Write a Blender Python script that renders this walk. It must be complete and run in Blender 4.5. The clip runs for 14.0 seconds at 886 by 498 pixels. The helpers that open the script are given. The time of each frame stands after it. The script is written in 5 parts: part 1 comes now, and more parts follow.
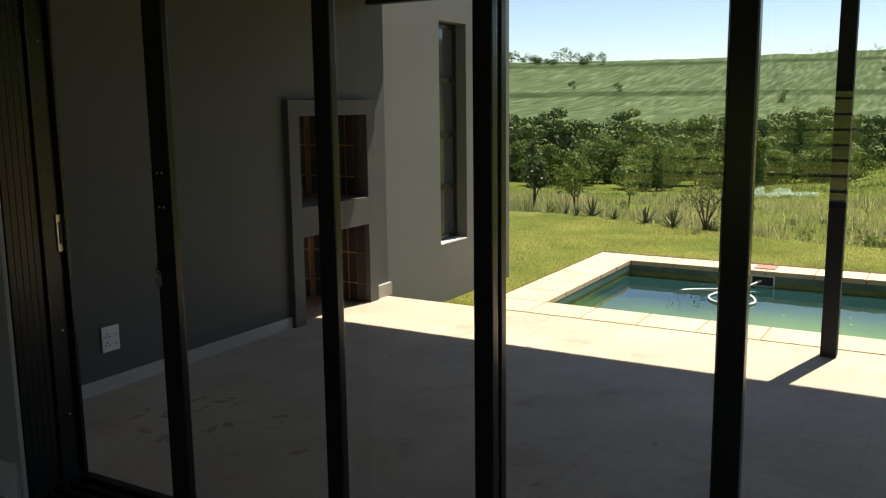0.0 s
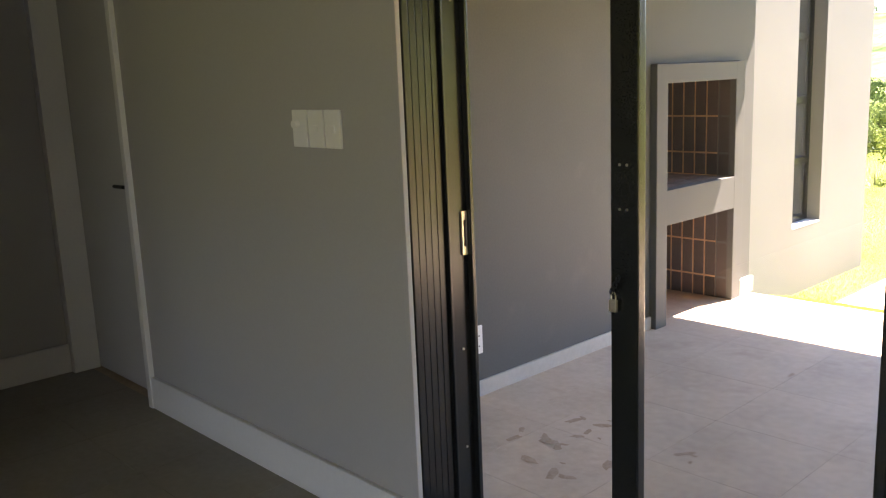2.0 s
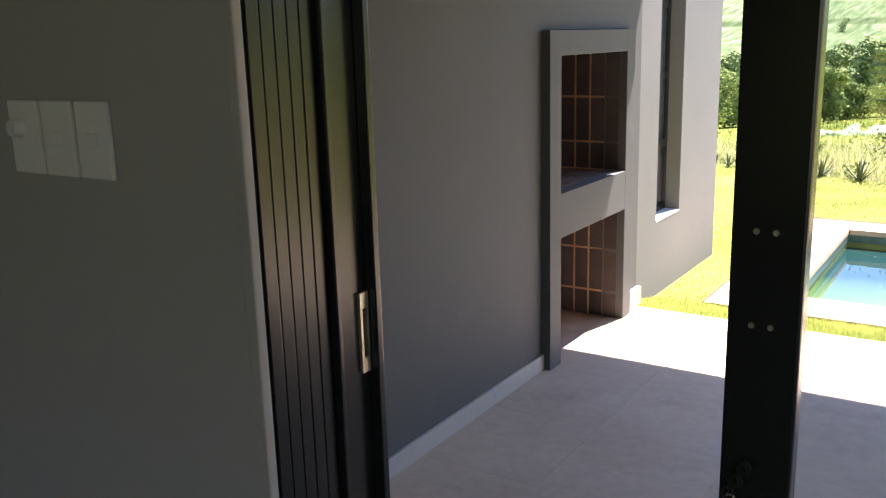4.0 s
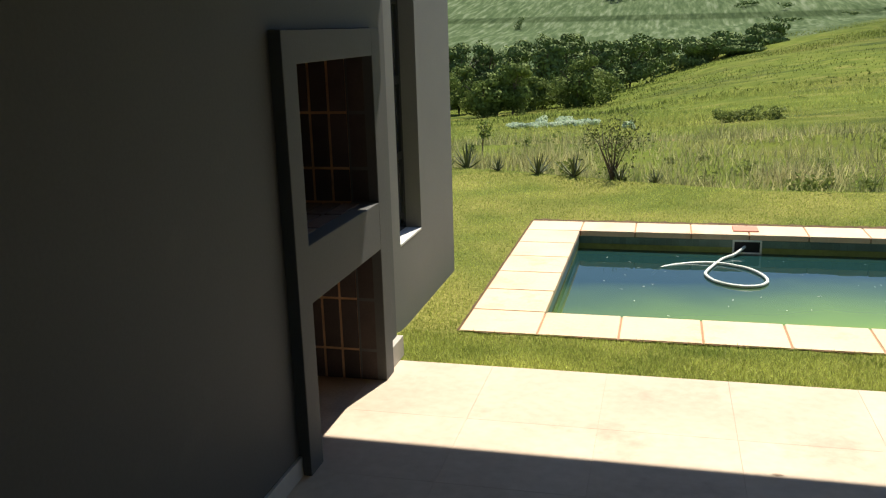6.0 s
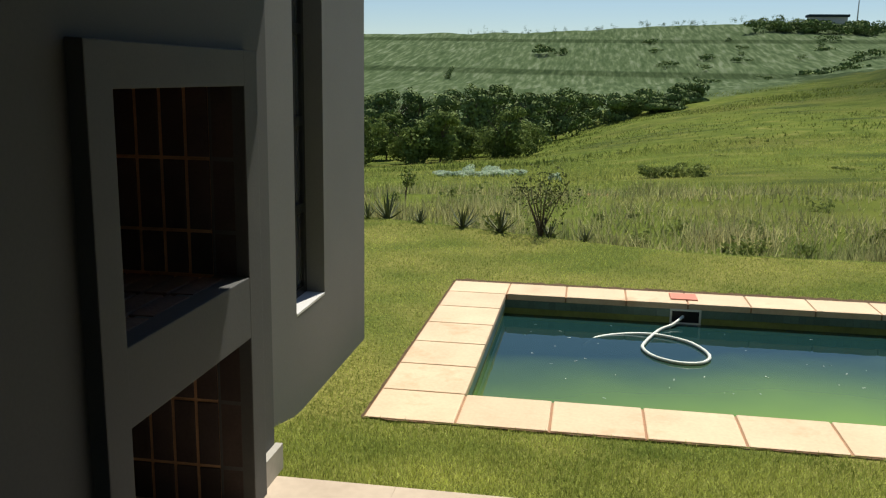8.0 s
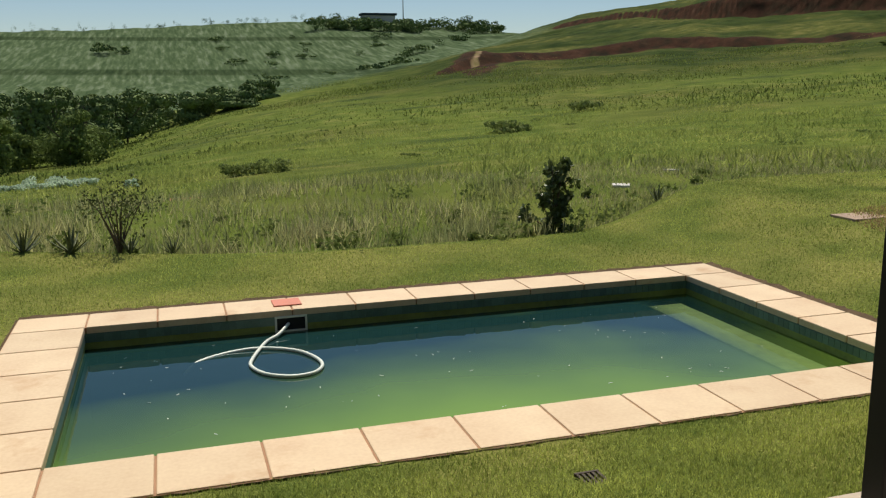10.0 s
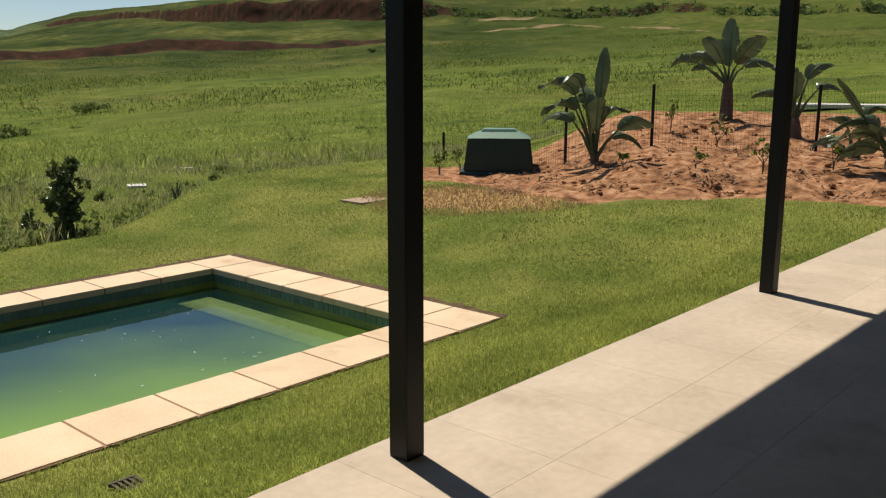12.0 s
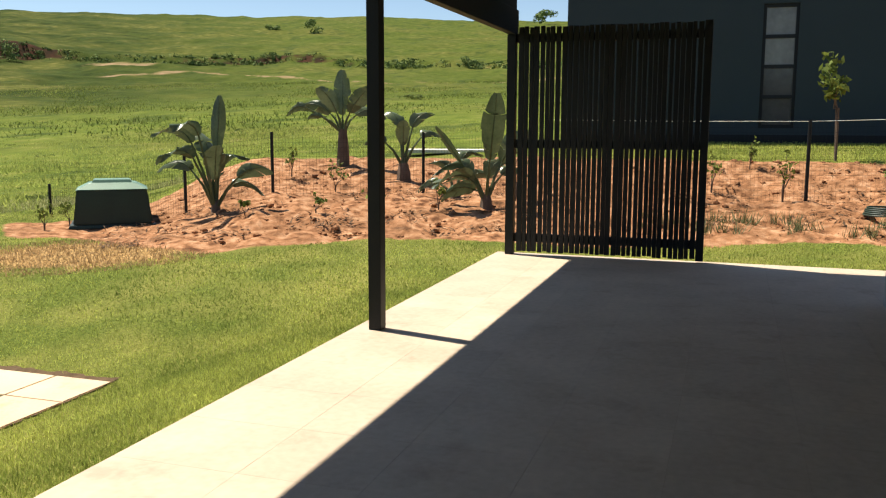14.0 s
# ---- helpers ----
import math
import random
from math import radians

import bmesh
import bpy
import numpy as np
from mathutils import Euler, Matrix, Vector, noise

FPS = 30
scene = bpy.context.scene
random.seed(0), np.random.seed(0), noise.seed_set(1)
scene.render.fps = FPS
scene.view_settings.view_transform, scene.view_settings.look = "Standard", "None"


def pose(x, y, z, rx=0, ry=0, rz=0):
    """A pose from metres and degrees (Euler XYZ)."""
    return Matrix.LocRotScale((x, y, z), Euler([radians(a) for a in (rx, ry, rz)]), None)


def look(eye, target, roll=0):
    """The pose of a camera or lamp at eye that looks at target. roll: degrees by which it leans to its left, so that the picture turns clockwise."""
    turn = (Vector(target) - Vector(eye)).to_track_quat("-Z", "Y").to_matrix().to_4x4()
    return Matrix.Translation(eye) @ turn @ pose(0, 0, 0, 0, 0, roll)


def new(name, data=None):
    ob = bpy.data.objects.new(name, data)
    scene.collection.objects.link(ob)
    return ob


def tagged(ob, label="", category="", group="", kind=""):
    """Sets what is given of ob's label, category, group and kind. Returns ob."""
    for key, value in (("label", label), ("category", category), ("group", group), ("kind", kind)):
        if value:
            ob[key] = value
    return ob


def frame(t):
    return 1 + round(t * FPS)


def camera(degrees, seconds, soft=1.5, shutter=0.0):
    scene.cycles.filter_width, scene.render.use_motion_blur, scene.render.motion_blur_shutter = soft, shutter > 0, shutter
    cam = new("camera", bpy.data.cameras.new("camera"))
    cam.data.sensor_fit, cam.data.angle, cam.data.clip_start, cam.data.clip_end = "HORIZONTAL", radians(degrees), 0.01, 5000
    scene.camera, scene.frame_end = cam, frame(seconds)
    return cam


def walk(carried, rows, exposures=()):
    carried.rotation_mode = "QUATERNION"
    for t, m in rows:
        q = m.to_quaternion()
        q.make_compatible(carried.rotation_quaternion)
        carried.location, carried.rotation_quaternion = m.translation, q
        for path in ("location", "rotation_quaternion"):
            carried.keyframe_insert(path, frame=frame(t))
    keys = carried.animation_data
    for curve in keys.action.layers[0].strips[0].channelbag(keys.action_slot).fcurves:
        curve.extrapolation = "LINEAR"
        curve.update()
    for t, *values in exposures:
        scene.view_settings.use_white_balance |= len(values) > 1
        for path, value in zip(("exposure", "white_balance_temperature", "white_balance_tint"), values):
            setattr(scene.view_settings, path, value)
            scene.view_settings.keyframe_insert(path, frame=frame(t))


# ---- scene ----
cam = camera(53.6, 14.0, soft=1.2)
PATH = [
    (0, (-0.617, 1.740, 1.477), (-1.617, 3.440, 1.148), -0.7),
    (0.5, (-0.761, 1.69, 1.482), (-2.015, 3.201, 1.096), -0.4),
    (1, (-1.04, 1.785, 1.485), (-2.445, 3.15, 1.083), -0.7),
    (1.5, (-1.319, 1.852, 1.484), (-2.764, 3.177, 1.092), -2.0),
    (2, (-1.614, 1.943, 1.498), (-3.049, 3.28, 1.109), -2.4),
    (2.2, (-1.708, 2.018, 1.491), (-3.156, 3.342, 1.103), -1.8),
    (4.3, (-2.812, 2.85, 1.483), (-3.764, 4.547, 1.02), -1.3),
    (4.5, (-2.889, 2.905, 1.49), (-3.752, 4.65, 1.034), -1.1),
    (5, (-3.079, 3.125, 1.502), (-3.695, 4.97, 1.037), -1.9),
    (5.5, (-3.152, 3.379, 1.486), (-3.64, 5.256, 0.999), -1.7),
    (6, (-3.207, 3.593, 1.498), (-3.689, 5.472, 1.01), -1.7),
    (6.5, (-3.317, 3.795, 1.498), (-3.748, 5.687, 1.014), -1.5),
    (7, (-3.368, 3.972, 1.462), (-3.794, 5.878, 1.032), -1.0),
    (7.2, (-3.356, 4.067, 1.445), (-3.791, 5.976, 1.036), -0.2),
    (9.5, (-3.281, 4.943, 1.438), (-2.988, 6.886, 1.065), 0.4),
    (10, (-3.299, 5.055, 1.404), (-2.712, 6.927, 1.014), -0.5),
    (10.5, (-3.353, 5.113, 1.371), (-2.510, 6.864, 0.977), -0.4),
    (11, (-3.336, 5.134, 1.339), (-2.26, 6.773, 0.944), -0.2),
    (11.5, (-3.299, 5.131, 1.31), (-2.008, 6.609, 0.922), 0.6),
    (12, (-3.235, 5.12, 1.296), (-1.772, 6.427, 0.909), 0.1),
    (12.5, (-3.187, 5.056, 1.313), (-1.583, 6.191, 0.939), 0.4),
    (13, (-3.157, 5.006, 1.294), (-1.423, 5.946, 0.966), 0.5),
    (13.5, (-3.121, 4.987, 1.299), (-1.297, 5.751, 0.997), 0.3),
    (14, (-3.104, 4.995, 1.3), (-1.223, 5.614, 1.019), 0.2),
]
EXPOSURE = [(0, 1.32, 7200, 13), (0.5, 2.55, 8600, 23), (1.0, 4.25, 7600, 32), (1.5, 4.45, 7700, 31), (2.2, 3.95, 7400, 27), (4.5, 2.68, 6500, 27), (5.0, 2.1, 6600, 19), (5.5, 1.5, 6800, 13),
            (6.0, 0.95, 6900, 11), (7.0, 0.65, 6800, 9), (9.5, 0.14, 6700, 8), (11.5, 0.2, 6900, 10), (13.0, 0.5, 7000, 10), (13.5, 0.75, 7000, 10), (14.0, 1.02, 7100, 11)]
walk(cam, [(t, look(eye, target, roll)) for t, eye, target, roll in PATH], EXPOSURE)

# ---- world and sun ----
SUN_AZ, SUN_EL = 14.0, 62.0          # azimuth from +y towards +x, elevation
world = bpy.data.worlds.new("sky_world")
world.use_nodes = True
scene.world = world
wn = world.node_tree.nodes
sky = wn.new("ShaderNodeTexSky")
sky.sky_type, sky.sun_disc = "NISHITA", False
sky.sun_elevation, sky.sun_rotation = radians(SUN_EL), radians(SUN_AZ)
sky.altitude, sky.air_density, sky.dust_density, sky.ozone_density = 60, 0.9, 0.05, 4.0
wn["Background"].inputs["Strength"].default_value = 0.068
world.node_tree.links.new(sky.outputs[0], wn["Background"].inputs["Color"])
sun = new("sun", bpy.data.lights.new("sun", "SUN"))
sun.data.energy, sun.data.angle, sun.data.color = 4.2, radians(0.55), (1.0, 0.95, 0.87)
ha = radians(SUN_AZ)
toward = Vector((math.sin(ha) * math.cos(radians(SUN_EL)), math.cos(ha) * math.cos(radians(SUN_EL)), math.sin(radians(SUN_EL))))
sun.matrix_basis = look(toward * 50, (0, 0, 0))
# daylight through the big window at the back of the room
back = new("back_window_light", bpy.data.lights.new("back_window_light", "AREA"))
back.data.shape, back.data.size, back.data.size_y, back.data.energy, back.data.color = "RECTANGLE", 3.9, 1.9, 4.3, (0.95, 0.98, 1.0)
back.matrix_basis = look((1.6, -3.45, 1.3), (1.6, 0, 1.3))


# ---- materials ----
def mat(name, base, rough=0.6, vary=0.15, scale=4.0, fine=40.0, bump=0.1, metal=0.0, other=None, spec=0.5, detail=4.0, rand=0.0, island=0.0, depth=0.01, stain=None):
    """A surface whose colour wanders between base and other at two scales, with relief."""
    m = bpy.data.materials.new(name)
    m.use_nodes = True
    nt = m.node_tree
    n, l = nt.nodes, nt.links
    p = n["Principled BSDF"]
    p.inputs["Roughness"].default_value, p.inputs["Metallic"].default_value = rough, metal
    p.inputs["Specular IOR Level"].default_value = spec
    geo = n.new("ShaderNodeNewGeometry")
    big, small = n.new("ShaderNodeTexNoise"), n.new("ShaderNodeTexNoise")
    for t, sc in ((big, scale), (small, fine)):
        t.inputs["Scale"].default_value, t.inputs["Detail"].default_value = sc, detail
        l.new(geo.outputs["Position"], t.inputs["Vector"])
    add = n.new("ShaderNodeMath"); add.operation = "MULTIPLY_ADD"; add.inputs[1].default_value = 0.4
    l.new(small.outputs["Fac"], add.inputs[0])
    half = n.new("ShaderNodeMath"); half.operation = "MULTIPLY"; half.inputs[1].default_value = 0.6
    l.new(big.outputs["Fac"], half.inputs[0]); l.new(half.outputs[0], add.inputs[2])
    ramp = n.new("ShaderNodeMapRange"); ramp.inputs["From Min"].default_value, ramp.inputs["From Max"].default_value = 0.32, 0.68
    l.new(add.outputs[0], ramp.inputs["Value"])
    mix = n.new("ShaderNodeMix"); mix.data_type = "RGBA"
    o = other or [c * (1 - vary) for c in base]
    b = base if other else [min(1, c * (1 + vary)) for c in base]
    mix.inputs["A"].default_value, mix.inputs["B"].default_value = (*o, 1), (*b, 1)
    l.new(ramp.outputs[0], mix.inputs["Factor"])
    col = mix.outputs["Result"]
    if stain:
        st = n.new("ShaderNodeTexNoise"); st.inputs["Scale"].default_value, st.inputs["Detail"].default_value = stain[0], 8
        st.inputs["Roughness"].default_value = 0.65
        l.new(geo.outputs["Position"], st.inputs["Vector"])
        sr = n.new("ShaderNodeMapRange"); sr.inputs["From Min"].default_value, sr.inputs["From Max"].default_value, sr.inputs["To Max"].default_value = stain[1], stain[1] + 0.14, stain[2]
        l.new(st.outputs["Fac"], sr.inputs["Value"])
        sx = n.new("ShaderNodeMix"); sx.data_type = "RGBA"; sx.inputs["B"].default_value = (*stain[3], 1)
        l.new(sr.outputs[0], sx.inputs["Factor"]); l.new(col, sx.inputs["A"])
        col = sx.outputs["Result"]
    if rand or island:
        src = n.new("ShaderNodeObjectInfo").outputs["Random"] if rand else geo.outputs["Random Per Island"]
        hsv = n.new("ShaderNodeHueSaturation")
        mr = n.new("ShaderNodeMapRange"); a = rand or island
        mr.inputs["To Min"].default_value, mr.inputs["To Max"].default_value = 1 - a, 1 + a
        l.new(src, mr.inputs["Value"]); l.new(mr.outputs[0], hsv.inputs["Value"]); l.new(col, hsv.inputs["Color"])
        col = hsv.outputs[0]
    l.new(col, p.inputs["Base Color"])
    if bump:
        bp = n.new("ShaderNodeBump"); bp.inputs["Strength"].default_value, bp.inputs["Distance"].default_value = bump, depth
        l.new(add.outputs[0], bp.inputs["Height"]); l.new(bp.outputs[0], p.inputs["Normal"])
    return m


# house plaster twice: patio shade put into the first tone, sun into the second
M_PLASTER_SHADED = mat("shaded_grey_plaster", (0.076, 0.079, 0.076), 0.75, 0.10, 1.3, 90, 0.25, depth=0.004, spec=0.45, stain=(0.9, 0.55, 0.35, (0.15, 0.147, 0.132)))
M_PLASTER_SUNLIT = mat("sunlit_grey_plaster", (0.165, 0.168, 0.159), 0.75, 0.08, 1.3, 90, 0.25, depth=0.004, spec=0.2)
M_INNER = mat("inside_wall_paint", (0.36, 0.355, 0.34), 0.7, 0.04, 0.8, 120, 0.12, depth=0.002)
M_WHITE = mat("white_paint", (0.62, 0.62, 0.6), 0.5, 0.04, 2, 60, 0.06, depth=0.002)
M_PLASTIC = mat("white_plastic", (0.72, 0.72, 0.7), 0.35, 0.02, 2, 60, 0)
M_ALU = mat("black_aluminium", (0.012, 0.0135, 0.013), 0.24, 0.12, 2, 200, 0.08, metal=0.0, spec=0.42, depth=0.001)
M_STEEL = mat("black_painted_steel", (0.012, 0.014, 0.016), 0.5, 0.2, 3, 120, 0.1, depth=0.001, spec=0.25)
M_BRASS = mat("worn_steel", (0.6, 0.55, 0.45), 0.35, 0.2, 20, 200, 0.05, metal=0.9)
M_TILE = mat("patio_stone_tile", (0.575, 0.475, 0.36), 0.7, 0.0, 2.2, 22, 0.12, other=(0.43, 0.345, 0.255), rand=0.04, depth=0.003, stain=(2.6, 0.56, 0.45, (0.31, 0.215, 0.145)))
M_GROUT = mat("grout", (0.42, 0.33, 0.24), 0.9, 0.2, 8, 90, 0.2)
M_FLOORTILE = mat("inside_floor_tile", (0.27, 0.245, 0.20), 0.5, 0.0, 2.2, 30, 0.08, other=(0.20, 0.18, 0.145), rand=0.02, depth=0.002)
M_SKIRT = mat("stone_skirting", (0.40, 0.38, 0.33), 0.6, 0.1, 4, 40, 0.1, rand=0.05, depth=0.002)
M_COPING = mat("sandstone_coping", (0.72, 0.56, 0.365), 0.75, 0.0, 3.0, 45, 0.2, other=(0.60, 0.43, 0.27), rand=0.06, depth=0.003, stain=(2.2, 0.57, 0.6, (0.48, 0.27, 0.13)))
M_COPGROUT = mat("coping_joint", (0.36, 0.2, 0.11), 0.9, 0.2, 8, 90, 0.2)
M_POOLWALL = mat("green_pool_wall", (0.24, 0.29, 0.075), 0.7, 0.25, 3, 30, 0.1)
M_POOLFLOOR = mat("algae_pool_floor", (0.58, 0.62, 0.34), 0.8, 0.3, 1.2, 12, 0.1)
M_MOSAIC = mat("pool_mosaic", (0.11, 0.19, 0.15), 0.35, 0.2, 5, 50, 0.0, rand=0.15)
M_BRICK = mat("dark_fire_brick", (0.055, 0.040, 0.036), 0.85, 0.25, 10, 90, 0.5, rand=0.25, depth=0.004)
M_MORTAR = mat("brown_mortar", (0.46, 0.27, 0.145), 0.95, 0.25, 12, 120, 0.5, depth=0.004)
M_NEIGH = mat("blue_grey_plaster", (0.036, 0.05, 0.058), 0.75, 0.06, 0.8, 60, 0.15, depth=0.004, spec=0.15)
M_BOX = mat("green_box_plastic", (0.012, 0.035, 0.022), 0.5, 0.25, 3, 40, 0.1)
M_BOXLID = mat("green_lid_plastic", (0.13, 0.25, 0.17), 0.45, 0.15, 3, 40, 0.1)
M_HOSE = mat("pale_hose", (0.72, 0.76, 0.66), 0.45, 0.08, 8, 60, 0.05)
M_LID = mat("pink_skimmer_lid", (0.62, 0.20, 0.12), 0.6, 0.12, 8, 60, 0.1)
M_DOOR = mat("grey_white_door", (0.40, 0.40, 0.39), 0.5, 0.04, 2, 60, 0.05)
M_ROOF = mat("roof_soffit", (0.25, 0.245, 0.235), 0.7, 0.05, 2, 50, 0.1)
M_WOOD = mat("wood_leaf", (0.21, 0.27, 0.09), 0.7, 0.0, 0.15, 1.5, 0, other=(0.075, 0.12, 0.04), island=0.28, spec=0.06)
M_STONE = mat("garden_stone", (0.36, 0.25, 0.17), 0.8, 0.2, 6, 50, 0.3)


def glass(name, tint, fac):
    """Thin pane: lets light straight through, mirrors more at grazing angles."""
    m = bpy.data.materials.new(name)
    m.use_nodes = True
    n, l = m.node_tree.nodes, m.node_tree.links
    n.remove(n["Principled BSDF"])
    tr, gl, fr, mx = n.new("ShaderNodeBsdfTransparent"), n.new("ShaderNodeBsdfGlossy"), n.new("ShaderNodeLayerWeight"), n.new("ShaderNodeMixShader")
    tr.inputs["Color"].default_value, gl.inputs["Roughness"].default_value, fr.inputs["Blend"].default_value = (*tint, 1), 0.0, 0.5
    pw, ma = n.new("ShaderNodeMath"), n.new("ShaderNodeMath")
    pw.operation, ma.operation = "POWER", "MULTIPLY_ADD"
    pw.inputs[1].default_value, ma.inputs[1].default_value, ma.inputs[2].default_value = 4.0, 0.75, fac
    l.new(fr.outputs["Facing"], pw.inputs[0]); l.new(pw.outputs[0], ma.inputs[0])
    l.new(ma.outputs[0], mx.inputs[0]); l.new(tr.outputs[0], mx.inputs[1]); l.new(gl.outputs[0], mx.inputs[2])
    l.new(mx.outputs[0], n["Material Output"].inputs["Surface"])
    return m


M_GLASS = glass("window_glass", (0.91, 0.925, 0.92), 0.11)
M_DARKGLASS = mat("dark_window_glass", (0.05, 0.054, 0.058), 0.04, 0.1, 2, 20, 0, spec=0.8)


# ---- mesh helpers ----
def bx(bm, x0, x1, y0, y1, z0, z1):
    vs = [bm.verts.new((x, y, z)) for z in (z0, z1) for y in (y0, y1) for x in (x0, x1)]
    for f in ((0, 2, 3, 1), (4, 5, 7, 6), (0, 1, 5, 4), (2, 6, 7, 3), (0, 4, 6, 2), (1, 3, 7, 5)):
        bm.faces.new([vs[i] for i in f])
    return bm


def boxes(*rows, bevel=0.0):
    bm = bmesh.new()
    for r in rows:
        bx(bm, *r)
    if bevel:
        bmesh.ops.bevel(bm, geom=list(bm.edges), offset=bevel, segments=2, affect="EDGES", profile=0.6)
    return bm


def mesh_of(name, bm, material, smooth=False):
    bmesh.ops.recalc_face_normals(bm, faces=bm.faces)
    me = bpy.data.meshes.new(name)
    bm.to_mesh(me)
    bm.free()
    if smooth:
        me.polygons.foreach_set("use_smooth", [True] * len(me.polygons))
    me.materials.append(material)
    return me


def part(name, bm, material, parent=None, label="", smooth=False):
    ob = new(name, mesh_of(name, bm, material, smooth))
    if parent:
        ob.parent = parent
    if label:
        ob["label"] = label
    return ob


def setting(name, bm, material, label, category):
    return tagged(part(name, bm, material), label, category, kind="structure")


def empty(name, label, category, group="", at=(0, 0, 0), kind=""):
    ob = new(name)
    ob.location = at
    return tagged(ob, label, category, group, kind)


def tube(bm, pts, radii, sides=8, cap=True):
    rings = []
    up = Vector((0.13, 0.21, 0.97))
    pts = [Vector(p) for p in pts]
    for i, p in enumerate(pts):
        d = (pts[min(i + 1, len(pts) - 1)] - pts[max(i - 1, 0)]).normalized()
        a = d.cross(up if abs(d.dot(up)) < 0.95 else Vector((1, 0, 0))).normalized()
        b = d.cross(a)
        r = radii[i] if hasattr(radii, "__len__") else radii
        rings.append([bm.verts.new(p + (a * math.cos(t) + b * math.sin(t)) * r) for t in (2 * math.pi * k / sides for k in range(sides))])
    for r0, r1 in zip(rings, rings[1:]):
        for k in range(sides):
            bm.faces.new((r0[k], r0[(k + 1) % sides], r1[(k + 1) % sides], r1[k]))
    if cap:
        bm.faces.new(rings[0][::-1]); bm.faces.new(rings[-1])
    return bm


def soup(name, verts, faces, material, smooth=False):
    me = bpy.data.meshes.new(name)
    me.from_pydata(verts, [], faces)
    me.materials.append(material)
    if smooth:
        me.polygons.foreach_set("use_smooth", [True] * len(me.polygons))
    return new(name, me)


# ---- the ground: one sheet to the horizon ----
HUB = (-3.2, 5.1)
POOL = (-3.985, 1.235, 9.39, 11.955)       # inner edge of the coping
COPE = (-4.49, 1.69, 8.94, 12.35)
COPE_Z = -0.44


def sstep(a, b, v):
    t = np.clip((v - a) / (b - a), 0, 1)
    return t * t * (3 - 2 * t)


AZ = np.array([-180, -60, -16, -4, 4, 10, 20, 23, 26, 34, 46, 67, 80, 110, 180.0])
RAD = np.array([22, 40, 80, 180, 270, 420, 620, 1000.0])
ELEV = np.array([
    [-6.5, -6.6, -8.0, -7.9, -7.4, -7.0, -6.4, -6.2, -6.0, -5.5, -5.0, -4.0, -2.5, -2.5, -6],
    [-4.0, -5.2, -6.8, -6.4, -5.6, -5.1, -4.4, -4.2, -4.0, -3.4, -3.0, -1.8, -1.0, -1.0, -3],
    [-2.5, -4.2, -6.0, -5.2, -3.4, -2.5, -1.7, -1.5, -1.3, -0.8, -0.2, 0.9, 1.2, 1.2, -2],
    [-1.0, -2.5, -4.2, -3.6, -1.3, -0.3, 1.0, 1.1, 1.2, 1.5, 2.2, 2.8, 2.8, 2.6, 0],
    [0.0, -0.8, -2.4, -2.3, -1.6, -0.8, 1.7, 2.2, 2.7, 3.8, 4.9, 5.0, 4.8, 4.0, 1],
    [1.0, 0.8, -0.3, -0.3, -0.3, 0.0, 1.4, 2.7, 3.6, 4.6, 6.4, 6.7, 6.4, 5.0, 1],
    [2.5, 2.5, 2.5, 2.75, 3.2, 3.45, 2.8, 2.4, 2.5, 3.4, 5.0, 5.2, 5.0, 4.0, 2],
    [1.8, 1.8, 1.7, 1.7, 1.9, 2.0, 1.8, 1.8, 1.9, 2.2, 3.5, 3.7, 3.5, 3.0, 1.5],
])
# two cuts in the hillside: azimuth, distance of the foot, height of the bank
CUT_LOW = np.array([(16, 146, 0), (17.5, 150, 0.5), (19, 160, 1.3), (21, 169, 0.9), (25, 178, 0.8), (30, 182, 1.3), (32.5, 184, 1.9), (35, 180, 1.3), (40, 176, 0.9), (44, 173, 0.6), (48, 174, 0)]).T
CUT_UP = np.array([(23, 335, 0), (25, 325, 1.2), (27, 318, 1.2), (31, 272, 2.0), (35.5, 246, 3.8), (42, 234, 4.0), (46, 229, 2.8), (48, 227, 1.2), (50.6, 222, 0.6), (56.6, 218, 0.9), (61.3, 222, 1.3), (67, 212, 0.8), (75, 210, 0.6), (90, 210, 0.0)]).T


def cut_at(cut, az):
    """Distance and bank height of a cut, uneven along its run."""
    wob = np.sin(az * 1.7) * 0.4 + np.sin(az * 2.9 + 1) * 0.25 + np.sin(az * 0.8 + 2) * 0.6
    return np.interp(az, cut[0], cut[1]) + 1.1 * wob, np.interp(az, cut[0], cut[2]) * (1 + 0.07 * np.sin(az * 2.3) + 0.1 * np.sin(az * 0.9 + 1))


def far_z(az, r):
    cols = np.array([np.interp(az, AZ, row) for row in ELEV])
    lr, k = np.log(np.clip(r, RAD[0], RAD[-1])), np.log(RAD)
    i = np.clip(np.searchsorted(k, lr) - 1, 0, len(k) - 2)
    t = (lr - k[i]) / (k[i + 1] - k[i])
    ar = np.arange(len(az))
    e = cols[i, ar] * (1 - t) + cols[i + 1, ar] * t
    z = 1.4 + np.minimum(r, RAD[-1]) * np.tan(np.radians(e))
    for cut in (CUT_LOW, CUT_UP):
        rc, h = cut_at(cut, az)
        z = z + h * sstep(rc - 0.5, rc + 3.0, r) * sstep(rc + 75, rc + 8, r) - 0.3 * h * sstep(rc - 16, rc - 2, r) * sstep(rc + 1.5, rc - 0.5, r)
    return z


def lawn_edge(x):
    """How far out the lawn is mown."""
    return 14.25 + 2.2 * sstep(0.5, 5.5, x) + 1.6 * sstep(-1.5, -7, x)


def polar_of(x, y):
    dx, dy = x + 3.1, y - 5.0
    return np.hypot(dx, dy), np.degrees(np.arctan2(dx, dy))


